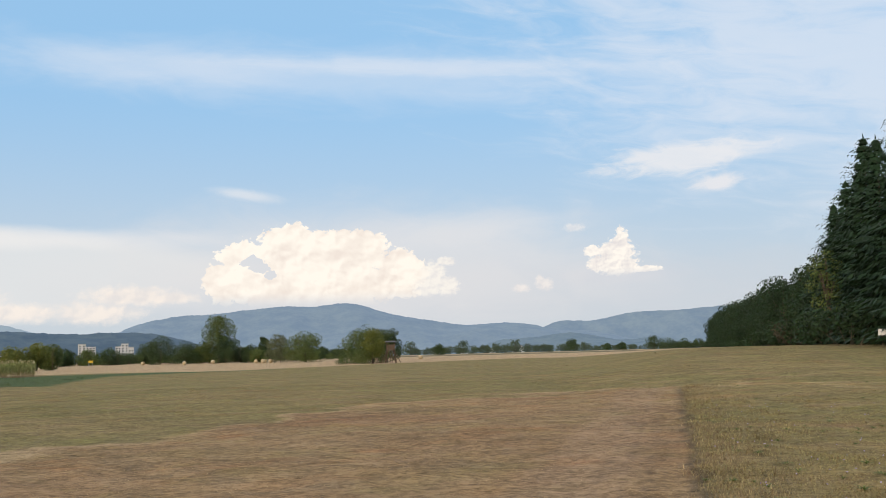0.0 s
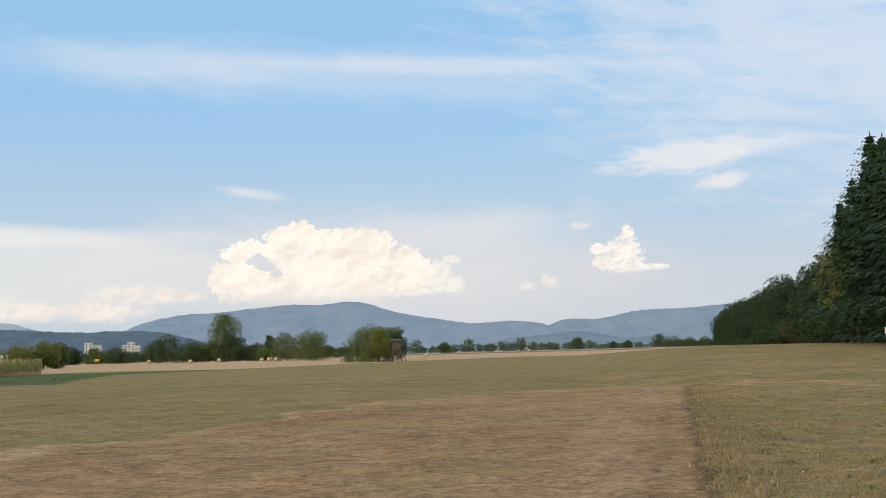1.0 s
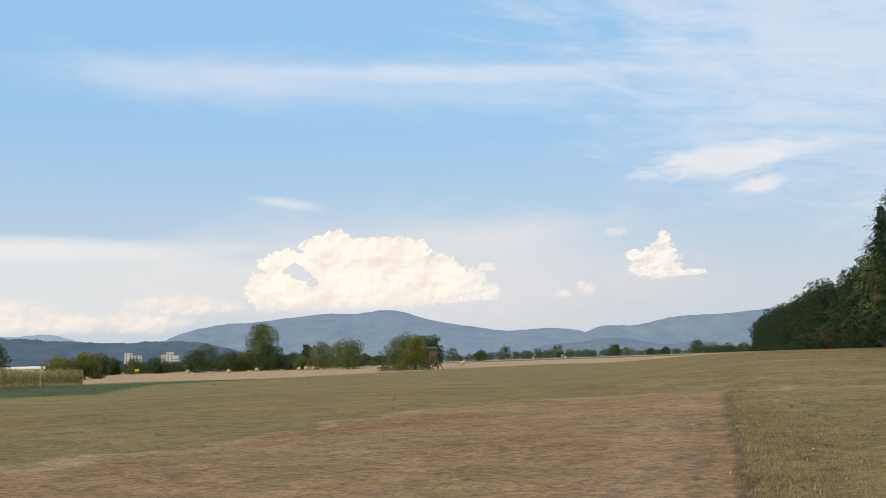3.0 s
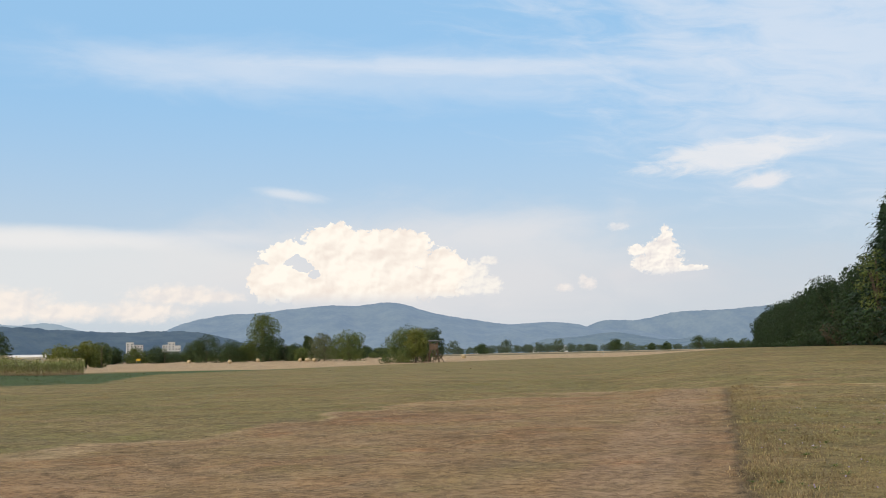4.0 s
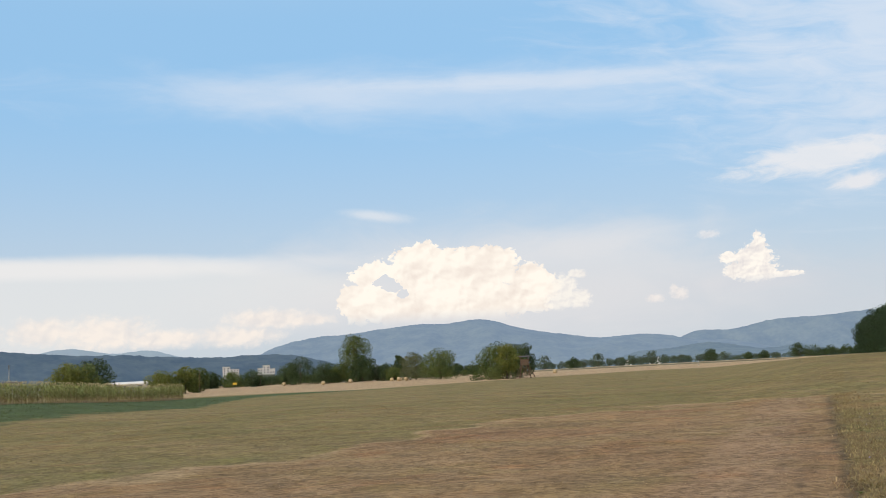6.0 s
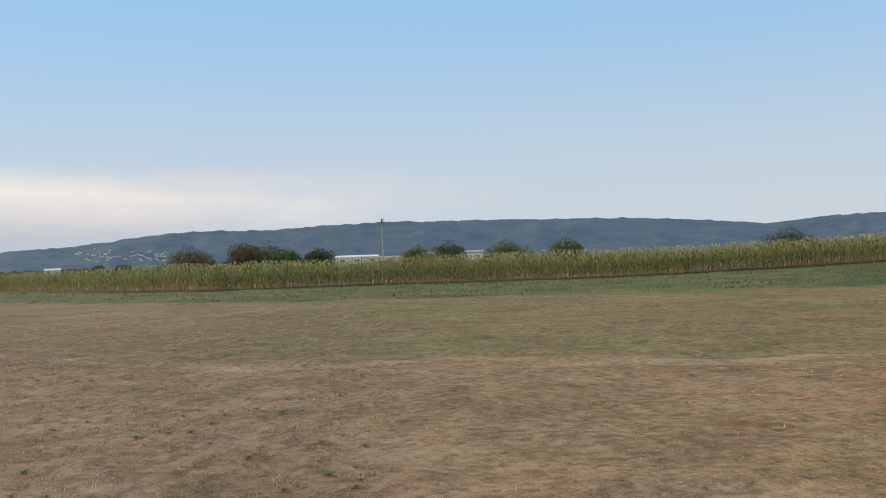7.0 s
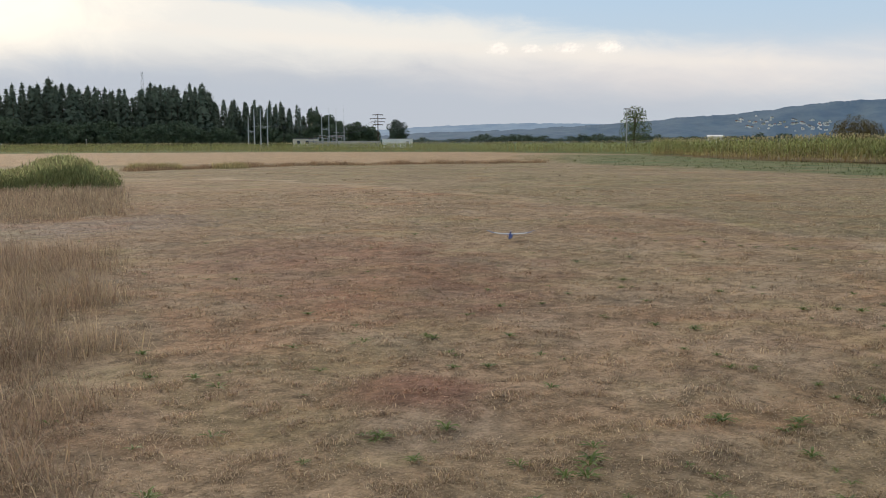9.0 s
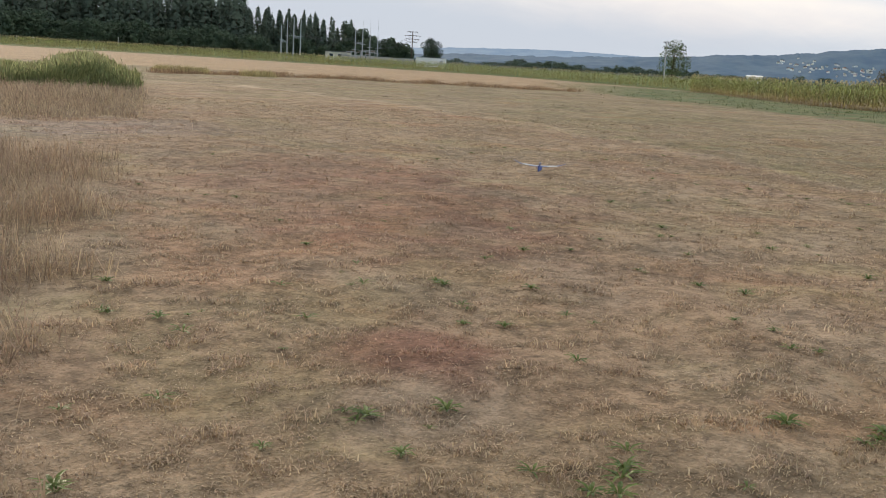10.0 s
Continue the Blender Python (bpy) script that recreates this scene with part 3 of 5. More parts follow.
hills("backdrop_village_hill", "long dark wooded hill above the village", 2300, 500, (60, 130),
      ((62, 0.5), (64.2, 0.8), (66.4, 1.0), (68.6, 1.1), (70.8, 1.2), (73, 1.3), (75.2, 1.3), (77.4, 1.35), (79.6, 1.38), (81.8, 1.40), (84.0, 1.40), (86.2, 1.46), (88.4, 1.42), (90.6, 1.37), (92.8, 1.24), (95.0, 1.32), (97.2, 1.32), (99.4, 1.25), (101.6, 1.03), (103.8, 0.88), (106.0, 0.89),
       (108.2, 0.69), (110.4, 0.65), (112.6, 0.54), (114.8, 0.50), (117.0, 0.42), (119.2, 0.42), (121.4, 0.38), (123.6, 0.3), (125.8, 0.15)), 2.1, M_HAZE_DARK, 1.8, 90)
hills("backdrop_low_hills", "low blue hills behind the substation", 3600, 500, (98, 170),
      ((101, 0.6), (106, 0.75), (112, 0.75), (117, 0.7), (122, 0.6), (128, 0.5), (134, 0.5), (142, 0.5), (150, 0.4), (160, 0.4)), 4.6, M_HAZE_BLUE, 1.6, 100)
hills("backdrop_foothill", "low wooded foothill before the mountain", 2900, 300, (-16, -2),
      ((-3.5, 0.7), (-6.5, 0.75), (-8.5, 0.55), (-12, 0.65)), 2.0, M_HAZE_MID, 1.5, 110)


# ---- building helpers ----
def part(name, me, parent, label=""):
    ob = new(name, me)
    ob.parent = parent
    if label:
        ob["label"] = label
    return ob


def thing(name, label, category, at=(0, 0, 0), turn=0.0, group="", kind=""):
    ob = new(name)
    ob.matrix_world = pose(*at, 0, 0, turn)
    return tagged(ob, label, category, group, kind)


def box(size, at=(0, 0, 0), bevel=0.0, material=None, name="box", tilt=(0, 0, 0)):
    bm = bmesh.new()
    bmesh.ops.create_cube(bm, size=1)
    bmesh.ops.scale(bm, vec=size, verts=bm.verts)
    if bevel:
        bmesh.ops.bevel(bm, geom=bm.edges[:], offset=bevel, segments=1, affect="EDGES")
    bmesh.ops.transform(bm, matrix=pose(*at, *tilt), verts=bm.verts)
    return finish(bm, name, material)


def finish(bm, name, material, smooth=False):
    me = bpy.data.meshes.new(name)
    bm.normal_update()
    bm.to_mesh(me)
    bm.free()
    if smooth:
        me.shade_smooth()
    if material:
        me.materials.append(material)
    return me


def tube(points, radii, sides=6):
    """Vertices and quads of a tapered tube through the points."""
    points = [np.array(p, float) for p in points]
    vs, fs = [], []
    for i, (p, r) in enumerate(zip(points, radii)):
        ahead = points[min(i + 1, len(points) - 1)] - points[max(i - 1, 0)]
        ahead /= np.linalg.norm(ahead) + 1e-9
        side = np.cross(ahead, (0.3, 0.9, 0.1) if abs(ahead[1]) < 0.9 else (1, 0, 0))
        side /= np.linalg.norm(side)
        up = np.cross(side, ahead)
        for k in range(sides):
            a = 2 * math.pi * k / sides
            vs.append(p + r * (side * math.cos(a) + up * math.sin(a)))
        if i:
            b = (i - 1) * sides
            fs += [(b + k, b + (k + 1) % sides, b + sides + (k + 1) % sides, b + sides + k) for k in range(sides)]
    return np.array(vs), np.array(fs)


def tubes(name, runs, material, sides=6):
    vs, fs, n = [], [], 0
    for points, radii in runs:
        v, f = tube(points, radii, sides)
        vs.append(v)
        fs.append(f + n)
        n += len(v)
    return mesh_from(name, np.concatenate(vs), np.concatenate(fs), material, smooth=True)


def cards(centres, along, across, length, width, material, name, colours=None):
    """Loose leaf-shaped quads: pointed at both ends of their length."""
    centres, length, width = np.asarray(centres), np.asarray(length)[:, None], np.asarray(width)[:, None]
    a = along / (np.linalg.norm(along, axis=1, keepdims=True) + 1e-9)
    s = np.cross(a, across)
    s /= np.linalg.norm(s, axis=1, keepdims=True) + 1e-9
    v = np.stack([centres - a * length / 2, centres + s * width / 2, centres + a * length / 2, centres - s * width / 2], 1).reshape(-1, 3)
    f = np.arange(len(v)).reshape(-1, 4)
    return mesh_from(name, v, f, material, None if colours is None else np.repeat(colours, 4, 0))


# ---- trees ----
def crown_cards(r, lobes, count, size, material, name):
    """Leaf sprays on and inside a crown of uneven lobes (x, y, z, radius, flat)."""
    w = np.array([l[3] ** 2 for l in lobes])
    pick = r.choice(len(lobes), count, p=w / w.sum())
    L = np.array(lobes)[pick]
    way = r.normal(size=(count, 3))
    way /= np.linalg.norm(way, axis=1, keepdims=True)
    reach = np.where(r.rand(count) < 0.72, r.uniform(0.80, 1.03, count), r.uniform(0.3, 0.85, count))
    centre = L[:, :3] + way * (L[:, 3] * reach)[:, None] * np.stack([np.ones(count), np.ones(count), L[:, 4]], 1)
    along = r.normal(size=(count, 3)) + way * 0.6 + (0, 0, -0.3)
    return cards(centre, along, way + 0.45 * r.normal(size=(count, 3)) + (0, 0, 0.25), size * r.uniform(0.6, 1.5, count), size * r.uniform(0.4, 0.9, count), material, name)


def leafy_tree(name, label, h, spread, material, seed, trunk=0.25, count=2600, leaf=0.42, lobes=11, bare=0.0, at=(0, 0), group="", category="tree"):
    """A broad-leaved tree: tapered trunk, limbs, and a crown of many small leaf sprays."""
    r = np.random.RandomState(seed)
    x, y = at
    ob = thing(name, label, category, (x, y, gz(x, y) - 0.1), r.uniform(0, 360), group)
    base = h * trunk
    runs = [([(0, 0, -0.3), (0.02 * h, 0, base * 0.6), (0.0, 0.02 * h, h * 0.55), (0.01 * h, 0, h * 0.85)], (0.030 * h, 0.024 * h, 0.014 * h, 0.004 * h))]
    spots = []
    for i in range(lobes):
        u = (i + 0.5) / lobes
        rad = spread * r.uniform(0.15, 0.27) * (1.1 - 0.25 * u)
        z = base + (h - base) * (0.08 + 0.80 * u)
        belt = spread * 0.5 * math.sin(math.pi * (0.22 + 0.62 * u)) * r.uniform(0.55, 1.0)
        a = i * 2.4 + r.uniform(-0.5, 0.5)
        c = (math.cos(a) * belt * 0.85, math.sin(a) * belt * 0.85, max(base + rad * 0.4, min(z, h - rad * 0.9)))
        spots.append((*c, rad, r.uniform(0.75, 0.95)))
        if count > 500 and i % 2 == 0:
            runs.append(([(0, 0, c[2] * 0.55), (c[0] * 0.5, c[1] * 0.5, c[2] * 0.8), c], (0.011 * h, 0.007 * h, 0.002 * h)))
    spots.append((0, 0, base + (h - base) * 0.45, spread * 0.33, 1.0))
    spots.append((0, 0, base + (h - base) * 0.72, spread * 0.26, 1.0))
    leaf = leaf * 0.84
    count = int(count * (2.3 if count > 500 else 1.5))
    part("trunk", tubes("trunk", runs, M_BARK, 5), ob)
    part("crown", crown_cards(r, spots, count, leaf, material, "crown"), ob)
    return ob


def bush(name, label, h, spread, material, seed, at, count=1500, leaf=0.3, group="", deep=1.0):
    """A dense shrub that leafs down to the ground."""
    r = np.random.RandomState(seed)
    x, y = at
    ob = thing(name, label, "shrub", (x, y, gz(x, y) - 0.05), 0, group)
    spots = []
    for i in range(9):
        rad = h * r.uniform(0.26, 0.40)
        spots.append((r.uniform(-0.5, 0.5) * (spread - rad), r.uniform(-0.5, 0.5) * spread * 0.6 * deep, max(rad * 0.7, r.uniform(0.2, 0.72) * h), rad, 0.95))
    runs = [([(s[0] * 0.3, s[1] * 0.3, -0.1), (s[0] * 0.7, s[1] * 0.7, s[2] * 0.6), s[:3]], (0.009 * h, 0.006 * h, 0.003 * h)) for s in spots]
    part("trunk", tubes("trunk", runs, M_BARK, 5), ob)
    part("crown", crown_cards(r, spots, count, leaf, material, "crown"), ob)
    return ob


def spruce_meshes(h, spread, seed, whorls=30, per=11, sprays=9, full=1.0, thin=0.35, needles=None, fill=0, taper=0.68, lump=2.6):
    """Meshes of a spruce: a straight stem and whorls of drooping, needle-hung branches."""
    r = np.random.RandomState(seed)
    stem = tubes("trunk", [([(0, 0, -0.4), (0, 0, h * 0.5), (0, 0, h * 0.995)], (0.014 * h, 0.007 * h, 0.0006 * h))], M_BARK, 7)
    C, A, S, LN, WD = [], [], [], [], []
    for i in range(whorls):
        u = (i + r.uniform(0, 0.6)) / whorls
        z = h * (0.06 + 0.93 * u)
        reach = spread * 0.5 * (1 - u) ** taper * r.uniform(0.8, 1.15) + 0.38 * full
        for k in range(max(6, int(per * (1 - 0.45 * u)))):
            a = 2 * math.pi * (k + r.uniform(-0.3, 0.3)) / per + i * 0.9
            long = reach * r.uniform(0.65, 1.12)
            out = np.array([math.cos(a), math.sin(a), 0.0])
            n = max(3, int(sprays * long / (spread * 0.5)) + 2)
            side = np.cross(out, (0, 0, 1))
            for q in range(n):
                v = (q + r.uniform(0.1, 0.9)) / n
                droop = -0.30 * long * v + 0.18 * long * v ** 3 + (0.25 * long * v if u > 0.85 else 0)
                for s in (-1, 1):
                    ln = max(0.45, long * r.uniform(0.20, 0.34) * (1.15 - 0.5 * v)) * full
                    lean = out * r.uniform(0.5, 1.1) + side * s * r.uniform(0.3, 1.0) + np.array([0, 0, r.uniform(-1.3, -0.15)])
                    C.append(out * long * v + (0, 0, z + droop) + lean / np.linalg.norm(lean) * ln * 0.4)
                    A.append(lean)
                    S.append(out * 0.7 + np.array([0, 0, 0.8]) + 0.5 * r.normal(size=3))
                    LN.append(ln)
                    WD.append(ln * r.uniform(0.7, 1.2) * thin * (1 + 0.5 * u))
        for k in range(fill):
            a = r.uniform(0, 2 * math.pi)
            ln = h * lump / whorls
            C.append((math.cos(a) * reach * 0.45, math.sin(a) * reach * 0.45, z - 0.1 * ln))
            A.append((math.cos(a) * 0.5, math.sin(a) * 0.5, -1.0))
            S.append((math.cos(a), math.sin(a), 0.2))
            LN.append(ln)
            WD.append(min(reach * 0.8, ln * 0.8))
    for q in range(5):
        C.append((0, 0, h * (0.97 + 0.008 * q)))
        A.append((r.normal() * 0.2, r.normal() * 0.2, 1))
        S.append(r.normal(size=3))
        LN.append(0.03 * h)
        WD.append(0.006 * h)
    return stem, cards(C, np.array(A, float), np.array(S), LN, WD, needles or M_NEEDLE, "crown")


def spruce(label, meshes, at, scale=1.0, turn=0.0, group="", wide=1.0):
    x, y = at
    ob = thing("spruce", label, "tree", (x, y, gz(x, y) - 0.1), turn, group)
    ob.scale = (scale * wide, scale * wide, scale)
    part("trunk", meshes[0], ob)
    part("crown", meshes[1], ob)
    return ob


def near_forest():
    """The forest edge that runs away from the meadow: tall spruces first, leafy trees after."""
    r = random.Random(12)
    big = [spruce_meshes(24.0, 12.0, s, 60, 14, 16, 0.80, 0.20, None, 26, 0.70, 1.3) for s in (1, 2, 3)]

    def edge(s, back=0.0):
        x, y = 44 + 86 * s, 102 + 381 * s
        return x + back * 0.975 - 1.8, y - back * 0.22

    for i, (s, back, h) in enumerate(((0.004, 2.0, 21.8), (-0.018, 1.5, 20.0), (0.028, 3.0, 19.8), (0.050, 3.0, 20.0), (0.075, 3.0, 18.6), (0.095, 4.0, 15.0), (-0.04, 2.0, 21.0), (-0.07, 3, 24.0), (-0.11, 3, 25.0),
                                      (0.015, 9.0, 24.0), (0.045, 10.0, 21.0), (0.08, 10.0, 18.5), (0.12, 11.0, 16.5), (-0.03, 10.0, 26.0), (0.0, 17.0, 25.0), (0.06, 18.0, 21.0))):
        spruce("tall dark green spruce at the forest edge", big[i % 3], edge(s, back), h / 24.0, i * 67.0, "spruces of the forest edge", 1.32)
    kinds = [leafy_tree("forest_tree", "dark green leafy tree at the forest edge", 12.6, 8.6, M_LEAF_WOOD, 40 + i, 0.03, 2900, 0.40, 20, at=edge(0.1 + 0.03 * i, 2.0 + i), group="leafy trees of the forest edge") for i in range(3)]
    s, i = 0.19, 0
    while s < 0.92:
        for back in (r.uniform(0, 2), r.uniform(7, 10)):
            x, y = edge(s, back)
            k = r.uniform(0.84, 1.04) * (1 + 0.16 * s) + (0.06 if back > 5 else 0)
            ob = copy_thing(kinds[i % 3], pose(x, y, gz(x, y) - 0.1, 0, 0, r.uniform(0, 360)))
            ob.scale = (k, k, k)
            i += 1
        s += 0.016 + 0.012 * s
    low = [bush("forest_shrub", "dark shrub at the foot of the leafy forest edge", 3.0, 8.0, M_LEAF_WOOD, 85 + i, edge(0.17 + 0.02 * i, -1.5), 900, 0.45, "shrubs of the forest edge") for i in range(2)]
    for i in range(44):
        x, y = edge(0.2 + 0.0182 * i, r.uniform(-2.5, 0.5))
        copy_thing(low[i % 2], pose(x, y, gz(x, y) - 0.05, 0, 0, 77 + r.uniform(-15, 15))).scale = (1.0, 1.0, r.uniform(0.8, 1.3))
    # undergrowth and a pale young tree before the spruces
    leafy_tree("young_tree", "young leafy tree with pale yellowish leaves before the spruces", 10.5, 4.6, M_LEAF, 61, 0.12, 700, 0.30, 14, at=edge(-0.003, -3.0))
    for i, (q, back, h, wd, m) in enumerate(((0.012, -4, 3.6, 6, M_LEAF_WOOD), (0.045, -4, 3.8, 8, M_LEAF_WOOD), (0.075, -3, 3.5, 8, M_LEAF_WOOD), (0.095, -3, 3.6, 7, M_LEAF_WOOD), (-0.02, -4, 3.4, 6, M_LEAF_WOOD), (0.03, -5, 2.6, 4, M_TWIG), (-0.05, -4, 3.6, 7, M_LEAF_WOOD), (0.06, -5.5, 2.2, 5, M_LEAF_WOOD))):
        bush("forest_shrub", "dense green shrub at the foot of the spruces" if m is not M_TWIG else "russet shrub at the foot of the spruces", h, wd, m, 70 + i, edge(q, back), 1600, 0.28, "shrubs of the forest edge")


near_forest()


def back_forest():
    """The dark spruce wood behind the substation."""
    r = random.Random(31)
    kinds = [spruce_meshes(20.0, 8.6, s, 30, 9, 3, 0.8, 0.42, M_NEEDLE_HAZED, 6, 0.80, 1.7) for s in (11, 12, 13, 14)]
    az, i = 127.1, 0
    while az < 164:
        top = 22.0 + 1.5 * math.sin(az * 0.9) if az > 133 else (15.5 if az < 128 else 17.5)
        d = 395 if az > 133.5 else 430
        for row in range(5):
            dd, aa = d + row * 7 + r.uniform(-4, 4), az + r.uniform(-0.3, 0.3)
            k = (top + r.choice((-6.0, -3.5, -2.0, -0.8, 0.2, 1.4)) + r.uniform(-1.0, 1.0) + row * 0.4) / 20.0
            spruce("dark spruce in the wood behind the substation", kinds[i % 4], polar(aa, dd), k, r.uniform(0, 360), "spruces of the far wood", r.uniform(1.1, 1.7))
            i += 1
        az += 0.40 if az < 147 else 1.3
    a = [leafy_tree("forest_tree", "dark leafy tree before the spruce wood", 9.0, 9.0, M_LEAF_HAZED, 90 + n, 0.04, 800, 0.9, 12, at=polar(126 + n * 4.0, 385), group="leafy trees of the far wood") for n in range(3)]
    for n in range(62):
        az = 127 + n * 0.58 + r.uniform(-0.3, 0.3)
        if 127 < az < 132 and n % 2:
            continue
        x, y = polar(az, 378 + r.uniform(-6, 10))
        k = r.uniform(0.85, 1.5) * (1.0 if az > 133 else 0.7)
        copy_thing(a[n % 3], pose(x, y, gz(x, y) - 0.1, 0, 0, r.uniform(0, 360))).scale = (k, k, k * 0.95)
    for az, d, h, wd in ((127.0, 402, 14.0, 10.0), (126.4, 400, 12.8, 10.0), (125.8, 398, 10.6, 8.0), (124.85, 410, 10.0, 8.0), (124.2, 415, 8.2, 9.0), (123.8, 425, 6.6, 7.0)):
        leafy_tree("leafy_tree", "rounded dark leafy tree beside the substation", h, wd, M_LEAF_HAZED, int(az * 10), 0.1, 2200, 0.7, 12, at=polar(az, d))


back_forest()


def valley_trees():
    """Single trees and hedges on the far side of the meadow."""
    # beside the raised hide
    leafy_tree("hedge_tree", "broad leafy tree yellowing at its top", 7.6, 11.0, M_LEAF, 101, 0.02, 4200, 0.36, 24, at=polar(4.6, 212))
    leafy_tree("hedge_tree", "yellow-green tree beside the raised hide", 7.4, 5.4, M_LEAF_YELLOW, 102, 0.2, 2200, 0.30, 12, at=polar(4.15, 207))
    leafy_tree("hedge_tree", "dark leafy tree behind the raised hide", 7.8, 7.0, M_LEAF_DARK, 103, 0.06, 3200, 0.32, 13, at=polar(3.3, 222))
    bush("hedge_shrub", "dense green shrub under the yellowing tree", 3.4, 7.0, M_LEAF, 104, polar(5.4, 206), 1600, 0.26)
    # group by the bales
    leafy_tree("field_tree", "rounded green field tree", 8.6, 11.5, M_LEAF, 105, 0.05, 4200, 0.36, 15, at=polar(8.0, 285))
    leafy_tree("field_tree", "pale silvery willow tree", 8.6, 9.0, M_LEAF_GREY, 106, 0.06, 2600, 0.38, 13, at=polar(9.4, 300))
    leafy_tree("field_tree", "dark rounded tree behind the willow", 9.0, 5.0, M_LEAF_DARK, 107, 0.1, 1600, 0.45, 10, at=polar(10.25, 330))
    leafy_tree("tall_tree", "tall oval leafy tree above the hedge", 16.6, 11.0, M_LEAF, 108, 0.2, 3600, 0.46, 24, at=polar(12.8, 340))
    leafy_tree("tall_tree", "lower dark part of the tall tree group", 9.0, 9.0, M_LEAF_DARK, 109, 0.05, 2400, 0.5, 12, at=polar(12.4, 335))
    for i, (az, d, h, wd, m) in enumerate(((15.9, 345, 9.6, 11, M_LEAF_DARK), (16.5, 350, 8.0, 8, M_LEAF_DARK), (14.6, 340, 7.0, 11, M_LEAF_DARK), (13.7, 342, 6.6, 9, M_LEAF), (11.6, 345, 5.5, 7, M_LEAF_GREY), (11.0, 335, 5.6, 8, M_LEAF_DARK), (10.6, 330, 4.6, 7, M_LEAF),
                                            (22.2, 255, 6.6, 8, M_LEAF_YELLOW), (21.6, 262, 6.4, 7, M_LEAF), (23.5, 250, 5.6, 8, M_LEAF_YELLOW), (28.4, 205, 6.8, 8, M_LEAF_YELLOW), (27.5, 215, 7.0, 7, M_LEAF), (26.9, 230, 8.6, 9, M_LEAF_DARK))):
        leafy_tree("hedge_tree", {id(M_LEAF_DARK): "dark green hedgerow tree beyond the field", id(M_LEAF): "green hedgerow tree beyond the field", id(M_LEAF_GREY): "grey-green hedgerow tree beyond the field", id(M_LEAF_YELLOW): "yellowish green hedgerow tree beyond the field"}[id(m)], h, wd, m, 120 + i, 0.05, 2200, 0.42, 12, at=polar(az, d), group="hedgerow trees")
    # hedge along the far edge of the stubble
    q = random.Random(78)
    dense = [leafy_tree("hedge_tree", "dark green hedgerow tree behind the stubble", 6.0, 8.0, m, 240 + i, 0.02, 950, 0.58, 13, at=polar(18.6 + 1.1 * i, 372), group="hedge behind the stubble") for i, m in enumerate((M_LEAF_DARK, M_LEAF, M_LEAF_DARK))]
    for i, az in enumerate(np.arange(6.2, 24.6, 0.42)):
        d = q.uniform(360, 430)
        x, y = polar(az + q.uniform(-0.2, 0.2), d)
        k = q.uniform(0.55, 0.95) * (0.8 if az < 8 or 17.2 < az < 21 else 1.0)
        copy_thing(dense[i % 3], pose(x, y, gz(x, y) - 0.2, 0, 0, q.uniform(0, 360))).scale = (k * 1.15, k * 1.15, k)
    # far tree line across the valley
    r = random.Random(77)
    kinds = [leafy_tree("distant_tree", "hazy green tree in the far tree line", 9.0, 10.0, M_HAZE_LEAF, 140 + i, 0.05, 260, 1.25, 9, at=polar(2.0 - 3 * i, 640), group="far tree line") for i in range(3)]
    n = 0
    for az in np.arange(-15.5, 24, 0.19):
        if 3 < az < 5:
            continue
        d = r.uniform(600, 780)
        x, y = polar(az + r.uniform(-0.2, 0.2), d)
        k = r.uniform(0.42, 0.72) * (0.7 if az < -8 else 1)
        copy_thing(kinds[n % 3], pose(x, y, gz(x, y) - 0.3, 0, 0, r.uniform(0, 360))).scale = (k * 1.2, k * 1.2, k)
        n += 1
    for az, d, h, wd in ((-7.2, 560, 6.9, 8.0), (-11.8, 560, 7.6, 9.0), (-10.0, 600, 4.5, 6.0), (-9.2, 600, 4.0, 6.0), (-12.6, 560, 4.5, 12.0), (-13.4, 560, 4.4, 10.0), (-14.2, 560, 4.2, 10.0), (-14.9, 545, 5.0, 7.0), (0.4, 520, 5.5, 8.0), (7.0, 470, 5.6, 6.0), (6.3, 480, 4.2, 6.0)):
        leafy_tree("field_tree", "rounded green tree in the valley fields", h, wd, M_LEAF_DARK, int(300 + az * 7), 0.05, 900, 0.6, 10, at=polar(az, d), group="valley field trees")
    # beyond the maize
    leafy_tree("lone_tree", "lone tall tree with an open crown behind the maize", 12.6, 9.2, M_LEAF, 163, 0.10, 1500, 0.42, 15, at=polar(108.95, 300))
    for i, (az, d, h, wd, m) in enumerate(((97.5, 300, 7.6, 13, M_LEAF_RED), (94.4, 290, 8.6, 10, M_LEAF_RED), (93.2, 292, 8.0, 13, M_LEAF), (90.3, 300, 6.4, 9, M_LEAF_DARK), (92.0, 330, 6.6, 10, M_LEAF), (84.6, 310, 6.0, 10, M_LEAF), (82.8, 320, 6.8, 12, M_LEAF_DARK), (79.5, 320, 6.5, 12, M_LEAF), (76, 320, 6.5, 12, M_LEAF), (64, 320, 6.5, 14, M_LEAF_DARK), (52, 300, 7.0, 14, M_LEAF), (42, 300, 6.0, 12, M_LEAF))):
        leafy_tree("field_tree", "russet-tinged tree beyond the maize" if m is M_LEAF_RED else "green tree beyond the maize", h, wd * 1.12, m, 170 + i, 0.03, 2400, 0.5, 14, at=polar(az, d), group="trees beyond the maize")
    leafy_tree("conifer", "single dark rounded conifer beside the white container", 9.4, 7.4, M_LEAF_WOOD, 21, 0.08, 2400, 0.40, 14, at=polar(122.4, 330))
